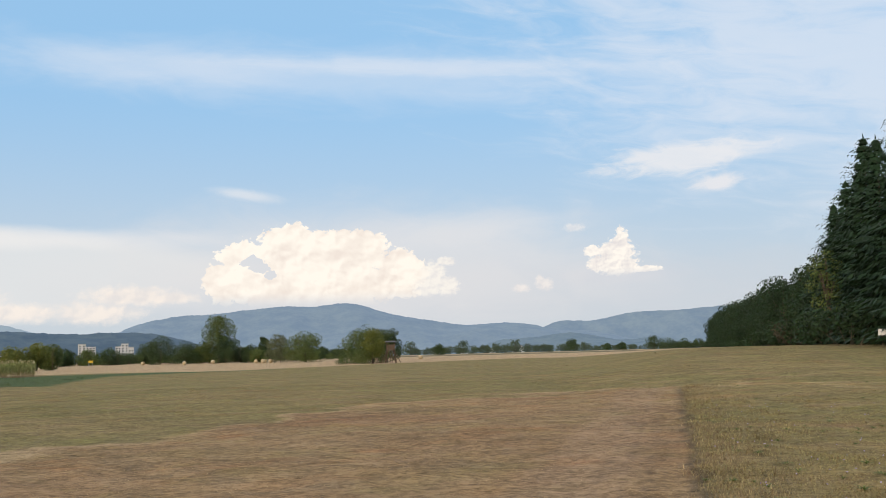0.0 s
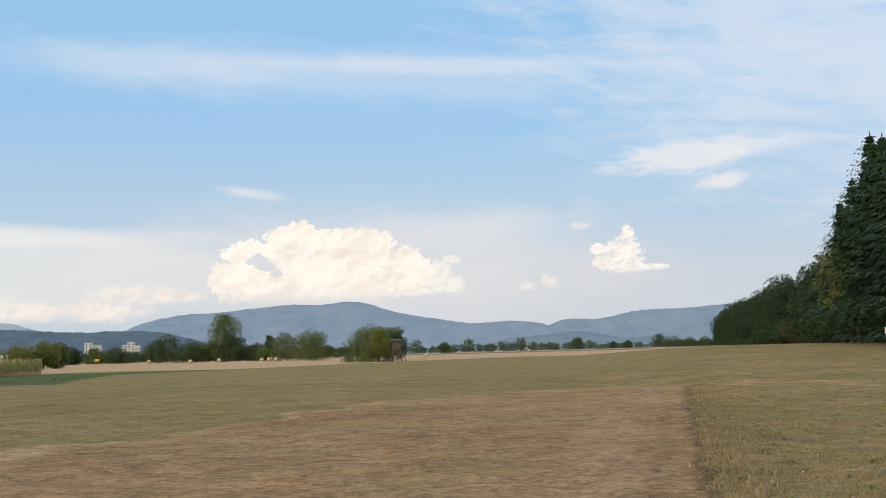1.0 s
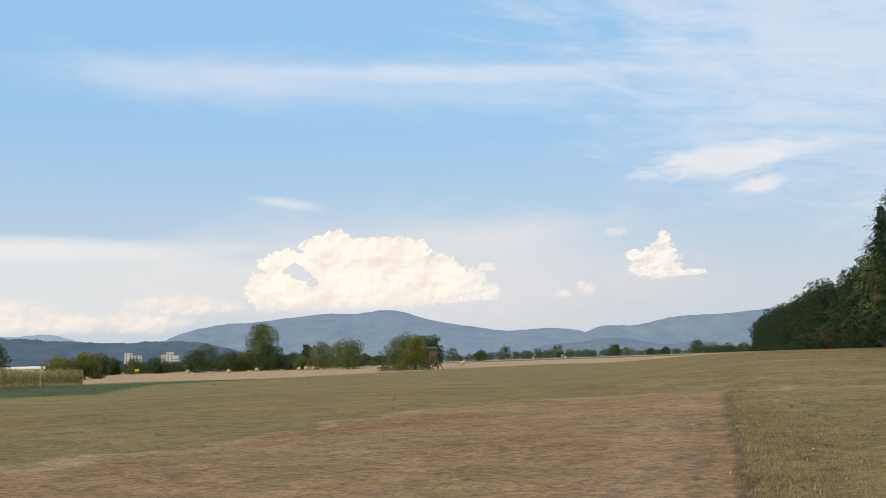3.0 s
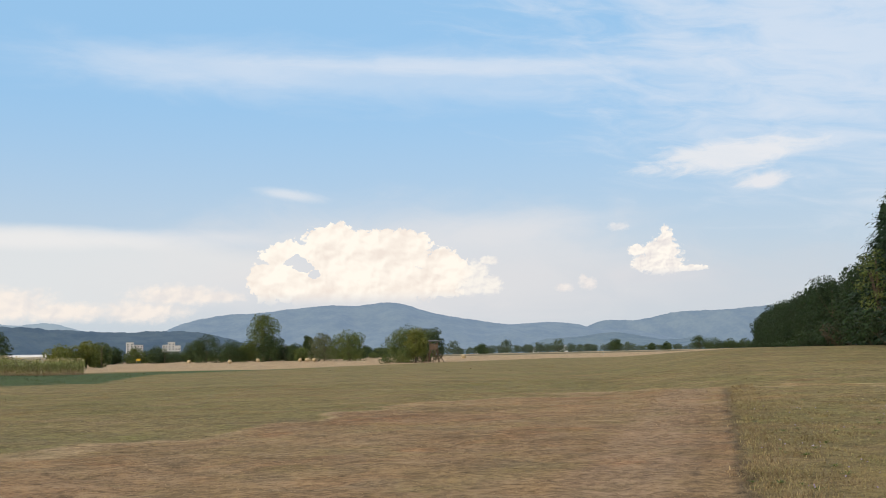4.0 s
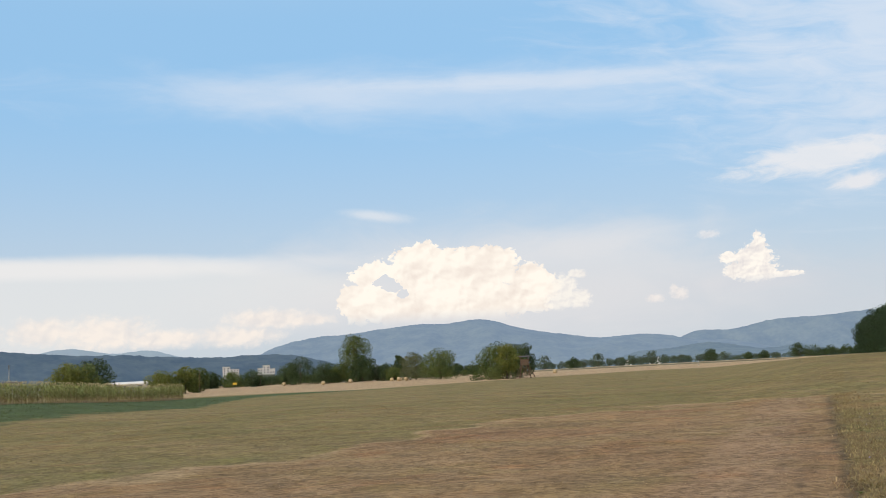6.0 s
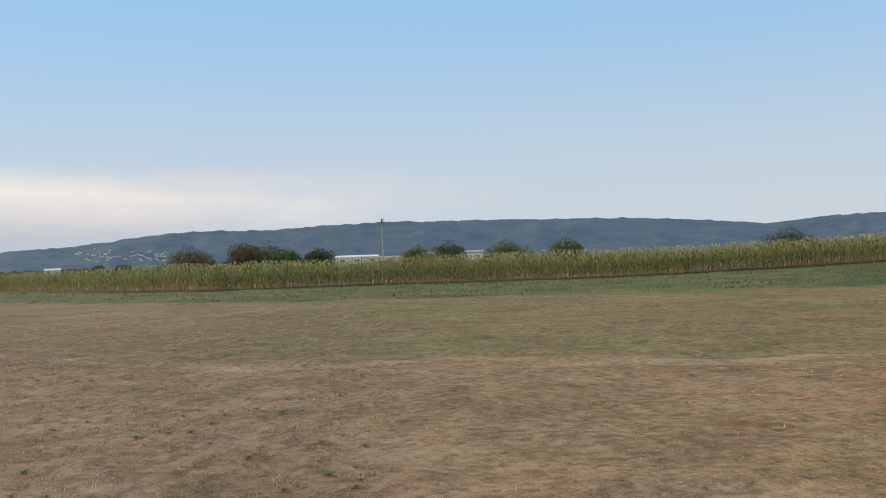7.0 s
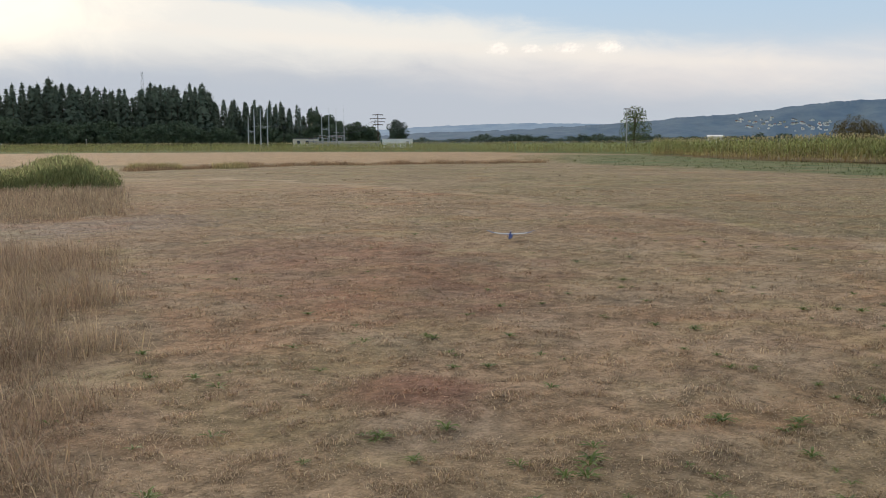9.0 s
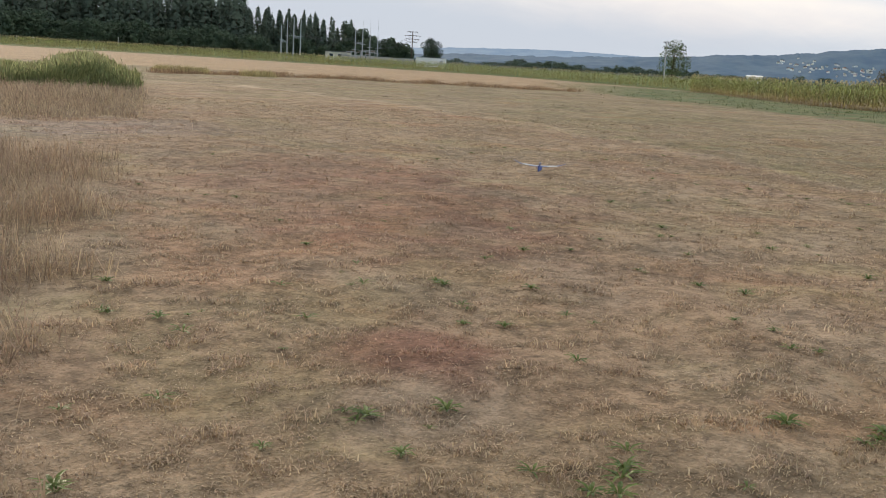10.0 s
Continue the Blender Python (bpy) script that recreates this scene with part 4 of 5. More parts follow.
    for az in np.arange(78, 131, 0.3):
        d = r.uniform(700, 1100)
        x, y = polar(az, d)
        k = r.uniform(0.5, 0.9) * (1.0 if az < 118 else 0.7)
        copy_thing(kinds[n % 3], pose(x, y, gz(x, y) - 0.3, 0, 0, r.uniform(0, 360))).scale = (k * 1.6, k * 1.6, k)
        n += 1


valley_trees()


# ---- crops and grasses ----
def maize_field(name, label, rows, spacing, az_range, depth_step, tall, seed, leaves=9, plant_cut=1.0, dry=1.0, far=None):
    """Rows of maize plants: stalk, arching leaves and tassel, browner towards the foot."""
    r = np.random.RandomState(seed)
    px, py = [], []
    for row in range(rows):
        az = az_range[0]
        while az < az_range[1]:
            d = (np.interp(az, *far) if far else np.interp(az, CORN_AZ, CORN_D)) + row * depth_step + r.uniform(-0.15, 0.15)
            x, y = polar(az, d)
            px.append(x + r.uniform(-0.1, 0.1))
            py.append(y + r.uniform(-0.1, 0.1))
            az += math.degrees(spacing / d) * r.uniform(0.7, 1.3)
    px, py = np.array(px), np.array(py)
    n = len(px)
    pz = height(px, py)
    tall_n = tall * r.uniform(0.86, 1.08, n) * (1 + 0.04 * waves(px, py, 5, 9.0))
    vs, fs, cs, base = [], [], [], 0

    def strips(p0, p1, p2, wd, side, c0, c1):
        """Leaf ribbons of two quads through three points."""
        nonlocal base
        k = len(p0)
        o = side * wd[:, None]
        v = np.stack([p0 - o * 0.5, p0 + o * 0.5, p1 - o, p1 + o, p2 - o * 0.12, p2 + o * 0.12], 1)
        c = np.stack([c0, c0, (c0 + c1) / 2, (c0 + c1) / 2, c1, c1], 1)
        b = base + np.arange(k)[:, None] * 6
        fs.append(np.stack([b + [0, 1, 3, 2], b + [2, 3, 5, 4]], 1).reshape(-1, 4))
        vs.append(v.reshape(-1, 3))
        cs.append(c.reshape(-1, 3))
        base += 6 * k

    foot = np.stack([px, py, pz - 0.05], 1)
    green, straw, pale = np.array((0.235, 0.250, 0.085)), np.array((0.50, 0.37, 0.17)), np.array((0.54, 0.45, 0.24))
    for turn in (0.4, 1.9):
        side = np.tile((math.cos(turn), math.sin(turn), 0.0), (n, 1))
        mid, top = foot + np.stack([r.uniform(-0.04, 0.04, n), r.uniform(-0.04, 0.04, n), tall_n * 0.5], 1), foot + np.stack([0 * px, 0 * px, tall_n], 1)
        strips(foot, mid, top, np.full(n, 0.018), side, np.tile(straw * 0.9, (n, 1)), np.tile(green * 1.3, (n, 1)))
    for k in range(leaves):
        u = 0.12 + 0.74 * (k + r.uniform(0, 0.8, n)) / leaves
        a = r.uniform(0, 2 * math.pi, n)
        out = np.stack([np.cos(a), np.sin(a), 0 * a], 1)
        ln = r.uniform(0.40, 0.75, n) * (1 - 0.35 * np.abs(u - 0.5))
        p0 = foot + np.stack([0 * u, 0 * u, u * tall_n], 1)
        p1 = p0 + out * (ln * 0.5)[:, None] + np.stack([0 * u, 0 * u, ln * 0.45], 1)
        p2 = p0 + out * ln[:, None] + np.stack([0 * u, 0 * u, ln * r.uniform(-0.35, 0.35, n)], 1)
        brown = np.clip((0.36 - u) * 3.2 * dry + r.normal(0, 0.22, n), 0, 1)[:, None]
        tint = (green * r.uniform(0.65, 1.5, n)[:, None]) * (1 - brown) + straw * brown
        strips(p0, p1, p2, r.uniform(0.035, 0.06, n), np.cross(out, (0, 0, 1.0)), tint, tint * 1.15)
    for k in range(3):
        a = r.uniform(0, 2 * math.pi, n)
        out = np.stack([np.cos(a), np.sin(a), 0 * a], 1)
        p0 = foot + np.stack([0 * a, 0 * a, tall_n * 0.94], 1)
        p1, p2 = p0 + out * 0.06 + (0, 0, 0.14), p0 + out * 0.16 + (0, 0, 0.22)
        strips(p0, p1, p2, np.full(n, 0.022), np.cross(out, (0, 0, 1.0)), np.tile(pale, (n, 1)), np.tile(pale, (n, 1)))
    me = mesh_from(name, np.concatenate(vs), np.concatenate(fs), M_CORN, np.concatenate(cs))
    tagged(new(name, me), label, "maize", kind="stuff")


maize_field("maize_field", "tall ripening maize, green above and straw-brown below", 9, 0.36, (22.4, 108.0), 0.75, 2.15, 201)
maize_field("far_maize_field", "distant strip of green maize before the wood", 7, 0.5, (105, 160), 1.6, 1.9, 202, 7, dry=0.1, far=FAR_CROP)


def grass(name, label, x, y, blades, tall, wide, lean, tint, spread, seed, mix=0.5, gain=1.0, vary=1.0):
    """Tufts of thin curved blades, one tuft at each place."""
    r = np.random.RandomState(seed)
    n = len(x)
    tall = np.broadcast_to(tall, (n,)) * 1.0
    X, Y, T = (np.repeat(v, blades) for v in (x, y, tall))
    m = len(X)
    X, Y = X + r.normal(0, spread, m), Y + r.normal(0, spread, m)
    Z = height(X, Y)
    a, ln = r.uniform(0, 2 * math.pi, m), T * r.uniform(0.55, 1.25, m)
    out = np.stack([np.cos(a), np.sin(a), 0 * a], 1)
    le = np.abs(r.normal(lean, 0.25, m))
    foot = np.stack([X, Y, Z - 0.01], 1)
    side = np.cross(out, (0, 0, 1.0)) * (np.broadcast_to(wide, (n,)).repeat(blades) * r.uniform(0.6, 1.3, m))[:, None]
    up = np.stack([0 * a, 0 * a, ln], 1)
    mid = foot + out * (ln * le * 0.35)[:, None] + up * 0.6
    tip = foot + out * (ln * le)[:, None] + up * np.sqrt(np.clip(1 - 0.5 * le ** 2, 0.15, 1))[:, None]
    v = np.stack([foot - side, foot + side, mid + side * 0.7, tip, mid - side * 0.7], 1).reshape(-1, 3)
    b = np.arange(m)[:, None] * 5
    f = np.concatenate([np.c_[b, b + 1, b + 2, b + 4], np.c_[b + 4, b + 2, b + 3, b + 3]])
    f3 = np.concatenate([np.c_[b, b + 1, b + 2], np.c_[b, b + 2, b + 4], np.c_[b + 4, b + 2, b + 3]])
    c = zone_colour(X, Y) * (1 - mix) + np.array(tint) * mix
    c = gain * c * np.repeat(1 + vary * r.uniform(-0.3, 0.35, n), blades)[:, None] * (1 + vary * r.uniform(-0.25, 0.3, m))[:, None]
    me = mesh_from(name, v, f3, M_BLADE, np.repeat(np.clip(c, 0, 0.85), 5, 0))
    return tagged(new(name, me), label, "grass", kind="stuff")


def scatter(n, seed, az, d, power=1.0):
    """Places spread evenly in direction, and by the logarithm of their distance."""
    r = np.random.RandomState(seed)
    a = np.radians(r.uniform(*az, n))
    q = d[0] * (d[1] / d[0]) ** (r.rand(n) ** power)
    return -np.sin(a) * q, np.cos(a) * q


def meadow():
    xs, ys = zip(scatter(46000, 301, (86, 150), (3.2, 36), 1.15), scatter(1200, 306, (40, 84), (6.0, 22)))
    x, y = np.concatenate(xs), np.concatenate(ys)
    d = np.hypot(x, y)
    keep = (waves(x, y, 62, 0.45) < 0.42) | (d > 20)
    x, y, d = x[keep], y[keep], d[keep]
    grow = 0.016 + 0.030 * np.clip(0.2 + waves(x, y, 41, 0.35), 0, 1) + 0.0006 * d
    grass("mown_grass", "short dry mown grass, straw-coloured with green tufts", x, y, 6, grow, 0.0018 + 0.00034 * d, 0.95, (0.37, 0.30, 0.215), 0.022 + 0.0012 * np.repeat(d, 6), 303, 0.30, 1.25, 0.9)
    x, y = scatter(13000, 302, (-14, 40), (8.5, 62))
    d = np.hypot(x, y)
    grass("mown_grass", "short dry mown grass with faint mowing streaks", x, y, 6, 0.018 + 0.0006 * d, 0.0018 + 0.00030 * d, 1.3, (0.37, 0.29, 0.18), 0.05 + 0.002 * np.repeat(d, 6), 314, 0.12, 1.08, 0.6)
    # flattened clumps farther out
    xs, ys = zip(scatter(300, 311, (80, 150), (28, 80)), scatter(300, 312, (-30, 44), (26, 150)))
    x, y = np.concatenate(xs), np.concatenate(ys)
    d = np.hypot(x, y)
    grass("meadow_clumps", "low uneven clumps of dry grass in the meadow", x, y, 5, 0.03 + 0.0007 * d, 0.008 + 0.0006 * d, 1.5, (0.22, 0.18, 0.10), 0.3, 313, 0.15, 1.0, 0.25)
    # the unmown side to the right of the mown edge
    x, y = scatter(15000, 304, (-32, -11.5), (7.5, 60))
    keep = (x - 0.226 * y - 0.25 > 0) & (x < 34)
    x, y = x[keep], y[keep]
    near = 1 - 0.6 * ss(np.hypot(x, y), 25, 42)
    grass("rough_grass", "unmown dry grass with green weeds beside the mown edge", x, y, 6, (0.03 + 0.05 * np.clip(waves(x, y, 42, 1.6), 0, 1)) * near, 0.003 + 0.0004 * np.hypot(x, y), 1.1, (0.32, 0.26, 0.135), 0.14, 305, 0.25, 1.15, 0.6)
    x, y = scatter(900, 307, (-16, -10.5), (9, 41))
    y = np.abs(y)
    x = 0.226 * y + 0.40 + np.random.RandomState(308).exponential(0.55, len(y))
    grass("edge_grass", "taller straw grass along the mown edge", x, y, 6, 0.085, 0.003 + 0.0003 * y, 0.9, (0.34, 0.265, 0.145), 0.10, 309, 0.4, 1.05, 0.6)


meadow()


def tall_grasses():
    # strip close by, on the far side of the worn track
    r = np.random.RandomState(320)
    n = 8500
    u, v = r.rand(n) ** 1.0, r.rand(n) ** 0.8
    along = np.stack([-2.2 - 9.2 * u, -2.9 - 9.9 * u], 1)
    out = np.stack([-0.70 + 0 * u, -0.72 + 0 * u], 1)
    side = np.stack([0.75 + 0 * u, -0.66 + 0 * u], 1)
    p = along + side * (v * (3.2 + 6 * u))[:, None] + side * (0.35 * waves(along[:, 0], along[:, 1], 51, 1.5))[:, None]
    grass("tall_dry_grass", "tall dry brown grass beside the mown strip", p[:, 0], p[:, 1], 6, (0.30 + 0.10 * waves(p[:, 0], p[:, 1], 52, 1.2)) * (0.6 + 0.4 * ss(u, 0.1, 0.5)), 0.0035, 0.9, (0.33, 0.245, 0.165), 0.10, 321, 0.75)
    n = 3800
    az, d = r.uniform(137.8, 158, n), r.uniform(23.8, 37, n)
    d = d + 1.2 * waves(az, 0 * az, 56, 2.0)
    x, y = -np.sin(np.radians(az)) * d, np.cos(np.radians(az)) * d
    grass("tall_dry_grass", "band of tall straw grass before the green weeds", x, y, 6, (0.34 + 0.16 * waves(x, y, 53, 1.5)) * (0.45 + 0.55 * ss(d, 24, 29)), 0.007, 0.9, (0.34, 0.265, 0.18), 0.18, 323, 0.8)
    n = 2200
    az, d = r.uniform(138.0, 158, n), r.uniform(38, 52, n)
    x, y = -np.sin(np.radians(az)) * d, np.cos(np.radians(az)) * d
    hump = np.exp(-((az - 140.6) / 1.5) ** 2) - 0.35 * ss(139.4 - az, 0, 1.2) + 0.18 * waves(az, d * 0.3, 57, 1.4)
    m = 22
    top = np.maximum(0.25, 0.52 + 0.62 * hump + 0.14 * waves(x, y, 54, 1.5))
    X, Y, TOP = np.repeat(x, m) + r.normal(0, 0.16, n * m), np.repeat(y, m) + r.normal(0, 0.16, n * m), np.repeat(top, m)
    up = r.rand(n * m) ** 0.7
    centre = np.stack([X, Y, height(X, Y) + TOP * up], 1)
    way = r.normal(size=(n * m, 3)) * (0.5, 0.5, 0.4) + (0, 0, 1.1)
    base = np.array((0.15, 0.17, 0.072)) * r.uniform(0.6, 1.5, (n * m, 1)) + np.array((0.26, 0.22, 0.12)) * (up > 0.86)[:, None] * r.rand(n * m, 1)
    tagged(new("green_weeds", cards(centre, way, r.normal(size=(n * m, 3)), r.uniform(0.16, 0.36, n * m), r.uniform(0.022, 0.05, n * m), M_BLADE, "green_weeds", base)), "tall green flowering weeds in a dense clump", "weeds", kind="stuff")
    # ragged row of dry weeds across the meadow
    n = 1300
    az = r.uniform(114, 137.5, n)
    d = np.interp(az, (114, 117, 129, 137), (84, 82, 76, 66)) + r.exponential(2.2, n)
    x, y = -np.sin(np.radians(az)) * d, np.cos(np.radians(az)) * d
    tufty = np.clip(0.55 + 0.4 * waves(az, 0 * az, 55, 1.5), 0.25, 1.0)
    grass("dry_weeds", "ragged row of dry brown weeds across the field", x, y, 6, 0.58 * tufty * r.uniform(0.5, 1.2, n), 0.014, 0.7, (0.27, 0.18, 0.11), 0.2, 329, 0.85)
    n = 420
    az = np.concatenate([r.uniform(131.0, 132.7, n // 3), r.uniform(134.6, 137.2, n - n // 3)])
    d = 70 + r.uniform(0, 3, n)
    x, y = -np.sin(np.radians(az)) * d, np.cos(np.radians(az)) * d
    grass("dry_weeds", "pale yellow clumps of dry weeds in the row", x, y, 8, 0.28 + 0.22 * r.rand(n), 0.016, 0.4, (0.34, 0.29, 0.14), 0.15, 331, 0.9)
    # foot of the maize and the verge
    n = 1800
    az = r.uniform(20, 116, n)
    lo, hi = np.interp(az, VERGE_AZ, VERGE_D), np.interp(az, CORN_AZ, CORN_D)
    d = lo + (hi - lo) * r.rand(n)
    x, y = -np.sin(np.radians(az)) * d, np.cos(np.radians(az)) * d
    grass("verge_grass", "green grass verge before the maize", x, y, 6, 0.14, 0.02, 0.5, (0.12, 0.145, 0.06), 0.3, 333, 0.6, 1.0, 0.3)


tall_grasses()


def weed_mesh(seed, tall, leaves):
    """A flat rosette of broad green leaves with a raised midrib."""
    r = np.random.RandomState(seed)
    vs, fs = [np.array((0, 0, 0.004))], []
    for k in range(leaves):
        a = 2.4 * k + r.uniform(-0.4, 0.4)
        out, ln, wd = np.array((math.cos(a), math.sin(a), 0)), tall * r.uniform(0.6, 1.3), tall * r.uniform(0.07, 0.13)
        side, lift = np.array((-out[1], out[0], 0)), r.uniform(0.1, 0.6)
        rib = [out * ln * t + np.array((0, 0, ln * lift * math.sin(min(1, t * 1.15) * 2.2) * 0.6 + 0.01)) for t in (0.35, 0.7, 1.0)]
        b = len(vs)
        for p, q in zip(rib, (1.0, 0.75, 0.08)):
            vs += [p - side * wd * q + (0, 0, wd * 0.25 * q), p, p + side * wd * q + (0, 0, wd * 0.25 * q)]
        fs.append((0, b + 2, b + 1, b))
        for i in range(2):
            fs += [(b + 3 * i, b + 3 * i + 1, b + 3 * i + 4, b + 3 * i + 3), (b + 3 * i + 1, b + 3 * i + 2, b + 3 * i + 5, b + 3 * i + 4)]
    return mesh_from("weed", vs, fs, M_WEED)


M_WEED = surface("weed_leaf", (0.075, 0.105, 0.022), (0.16, 0.19, 0.05), 0.55, 8.0, 60.0, 0.1, island=0.5, through=0.15)


def weeds():
    r = random.Random(44)
    kinds = [weed_mesh(s, 0.07, n) for s, n in ((1, 9), (2, 12), (3, 7), (4, 14))]
    spots = [(-4.8, -2.0, 1.5), (-4.7, -3.2, 1.4), (-7.3, -1.9, 1.2), (-5.9, -1.6, 1.5), (-4.6, -2.3, 1.0), (-6.6, -3.5, 1.2), (-7.1, -3.3, 1.1), (-4.65, -1.95, 1.2), (-3.9, -4.3, 0.9), (-6.1, -1.2, 1.5), (-5.0, -1.4, 1.0)]
    for _ in range(290):
        a, d = r.uniform(88, 142), 4.2 * (30 / 4.2) ** r.random()
        if a > 120 and r.random() < 0.55:
            continue
        spots.append((*polar(a, d), r.uniform(0.5, 1.3)))
    for _ in range(60):
        a, d = r.uniform(-26, -14), 9 * (45 / 9) ** r.random()
        spots.append((*polar(a, d), r.uniform(0.8, 1.9)))
    for i, (x, y, k) in enumerate(spots):
        ob = new("weed", kinds[i % 4])
        ob.matrix_world = pose(x, y, gz(x, y), 0, 0, r.uniform(0, 360))
        ob.scale = (k, k, k)
        tagged(ob, "low green broad-leaved weed in the dry grass", "weed", "weeds in the meadow")
    # small lilac flower heads in the unmown grass
    q = np.random.RandomState(45)
    x, y = scatter(220, 46, (-28, -14.5), (9, 30))
    keep = (x - 0.226 * y > 0.6) & (waves(x, y, 61, 3.0) > -0.2)
    x, y = x[keep], y[keep]
    c = np.stack([x, y, height(x, y) + q.uniform(0.05, 0.14, len(x))], 1)
    me = cards(np.repeat(c, 3, 0), q.normal(size=(3 * len(x), 3)), q.normal(size=(3 * len(x), 3)), np.full(3 * len(x), 0.028), np.full(3 * len(x), 0.022), M_LILAC, "wild_flowers")
    tagged(new("wild_flowers", me), "small lilac flower heads in the unmown grass", "flowers", kind="stuff")


weeds()


# ---- things in the fields ----
def raised_hide():
    x, y = polar(3.15, 205)
    ob = thing("raised_hide", "weathered wooden hunting hide on splayed legs beside the tree", "hunting hide", (x, y, gz(x, y)), 8)
    for sx in (-1, 1):
        for sy in (-1, 1):
            part("leg", tubes("leg", [([(sx * 1.15, sy * 1.1, -0.1), (sx * 0.6, sy * 0.55, 2.6)], (0.08, 0.07))], M_WOOD, 6), ob)
    for sx in (-1, 1):
        part("strut", tubes("strut", [([(sx * 2.1, -0.3, -0.1), (sx * 0.7, -0.5, 2.7)], (0.07, 0.06))], M_WOOD, 6), ob, "slanting prop")
        part("brace", tubes("brace", [([(sx * 1.0, -0.95, 0.4), (-sx * 0.65, -0.6, 2.3)], (0.05, 0.05))], M_WOOD, 6), ob)
    part("floor", box((1.7, 1.6, 0.1), (0, 0, 2.65), 0.01, M_WOOD, "floor"), ob)
    for i in range(6):
        part("board", box((1.6, 0.05, 0.17), (0, -0.74, 2.80 + 0.185 * i), 0.008, M_WOOD, "board"), ob)
        part("board", box((0.05, 1.4, 0.17), (-0.8, 0, 2.80 + 0.185 * i), 0.008, M_WOOD, "board"), ob)
        part("board", box((0.05, 1.4, 0.17), (0.8, 0, 2.80 + 0.185 * i), 0.008, M_WOOD, "board"), ob)
    for sx in (-0.76, 0.76):
        for sy in (-0.68, 0.68):
            part("post", box((0.1, 0.1, 1.75), (sx, sy, 3.55), 0.01, M_WOOD, "post"), ob)
    part("roof", box((2.1, 2.0, 0.1), (0, 0, 4.42), 0.02, M_SLATE, "roof", (6, 0, 0)), ob, "dark felt roof")
    part("ladder", tubes("ladder", [([(sx, -1.9, -0.1), (sx, -0.8, 2.7)], (0.04, 0.04)) for sx in (-0.25, 0.25)] + [([(-0.25, -1.9 + 0.11 * k * 1.1, 0.27 * k), (0.25, -1.9 + 0.11 * k * 1.1, 0.27 * k)], (0.025, 0.025)) for k in range(1, 10)], M_WOOD, 5), ob)


raised_hide()


def bale_mesh():
    bm = bmesh.new()
    bmesh.ops.create_cone(bm, cap_ends=True, segments=20, radius1=0.7, radius2=0.7, depth=1.25)
    bmesh.ops.bevel(bm, geom=[e for e in bm.edges if len(e.link_faces) == 2 and min(len(f.verts) for f in e.link_faces) == 4 and max(len(f.verts) for f in e.link_faces) > 4], offset=0.1, segments=2, affect="EDGES")
    bmesh.ops.rotate(bm, matrix=Matrix.Rotation(radians(90), 3, "X"), verts=bm.verts)
    for v in bm.verts:
        v.co *= 1 + 0.03 * noise.noise(v.co * 4)
    return finish(bm, "bale", M_STRAW, True)


def bales():
    me, net = bale_mesh(), tubes("wrap", [([(0.708 * math.cos(a), s, 0.708 * math.sin(a)) for a in np.linspace(0, 2 * math.pi, 21)], [0.012] * 21) for s in (-0.4, 0.0, 0.4)], M_FOAM, 4)
    for i, (az, d, turn) in enumerate(((14.65, 300, 20), (16.85, 345, 70), (13.1, 330, 40), (10.75, 300, 10), (10.35, 310, 80), (9.95, 300, 35), (10.2, 320, 60), (1.45, 300, 50))):
        x, y = polar(az, d)
        ob = thing("straw_bale", "round pale straw bale lying on the stubble", "bale", (x, y, gz(x, y) + 0.55), turn, "bales on the stubble")
        ob.scale = (0.84, 0.84, 0.84)
        part("bale", me, ob)
        part("wrap", net, ob, "pale net wrapping")


bales()


# ---- substation and poles ----
def mast(label, az, d, h, foot, arms=(), lightning=0.0):
    x, y = polar(az, d)
    ob = thing("steel_mast", label, "mast", (x, y, gz(x, y)), az, "masts of the substation")
    part("pole", tubes("pole", [([(0, 0, -0.2), (0, 0, h * 0.6), (0, 0, h)], (foot, foot * 0.8, foot * 0.6))], M_STEEL, 8), ob)
    part("base", box((foot * 4, foot * 4, 0.5), (0, 0, 0.2), 0.05, M_CONCRETE, "base"), ob)
    for z, half in arms:
        part("insulator_arm", box((half * 2, 0.14, 0.14), (0, 0, z), 0.02, M_STEEL, "insulator_arm"), ob)
    if lightning:
        part("lightning_rod", tubes("lightning_rod", [([(0, 0, h), (0, 0, h + lightning)], (0.05, 0.02))], M_STEEL, 5), ob)
    return ob


def gantry_beam(az0, az1, d, z):
    a, b = polar(az0, d), polar(az1, d)
    ob = thing("gantry_beam", "steel cross beam between two substation masts", "beam", (*a, gz(*a)), 0, "beams of the substation")
    rel = (b[0] - a[0], b[1] - a[1])
    part("beam", tubes("beam", [([(0, 0, z + dz), (*rel, z + dz)], (0.08, 0.08)) for dz in (0.0, 0.45)], M_STEEL, 5), ob)
    part("lattice", tubes("lattice", [([(rel[0] * k / 8, rel[1] * k / 8, z + 0.45 * (k % 2)), (rel[0] * (k + 1) / 8, rel[1] * (k + 1) / 8, z + 0.45 * ((k + 1) % 2))], (0.04, 0.04)) for k in range(8)], M_STEEL, 4), ob)


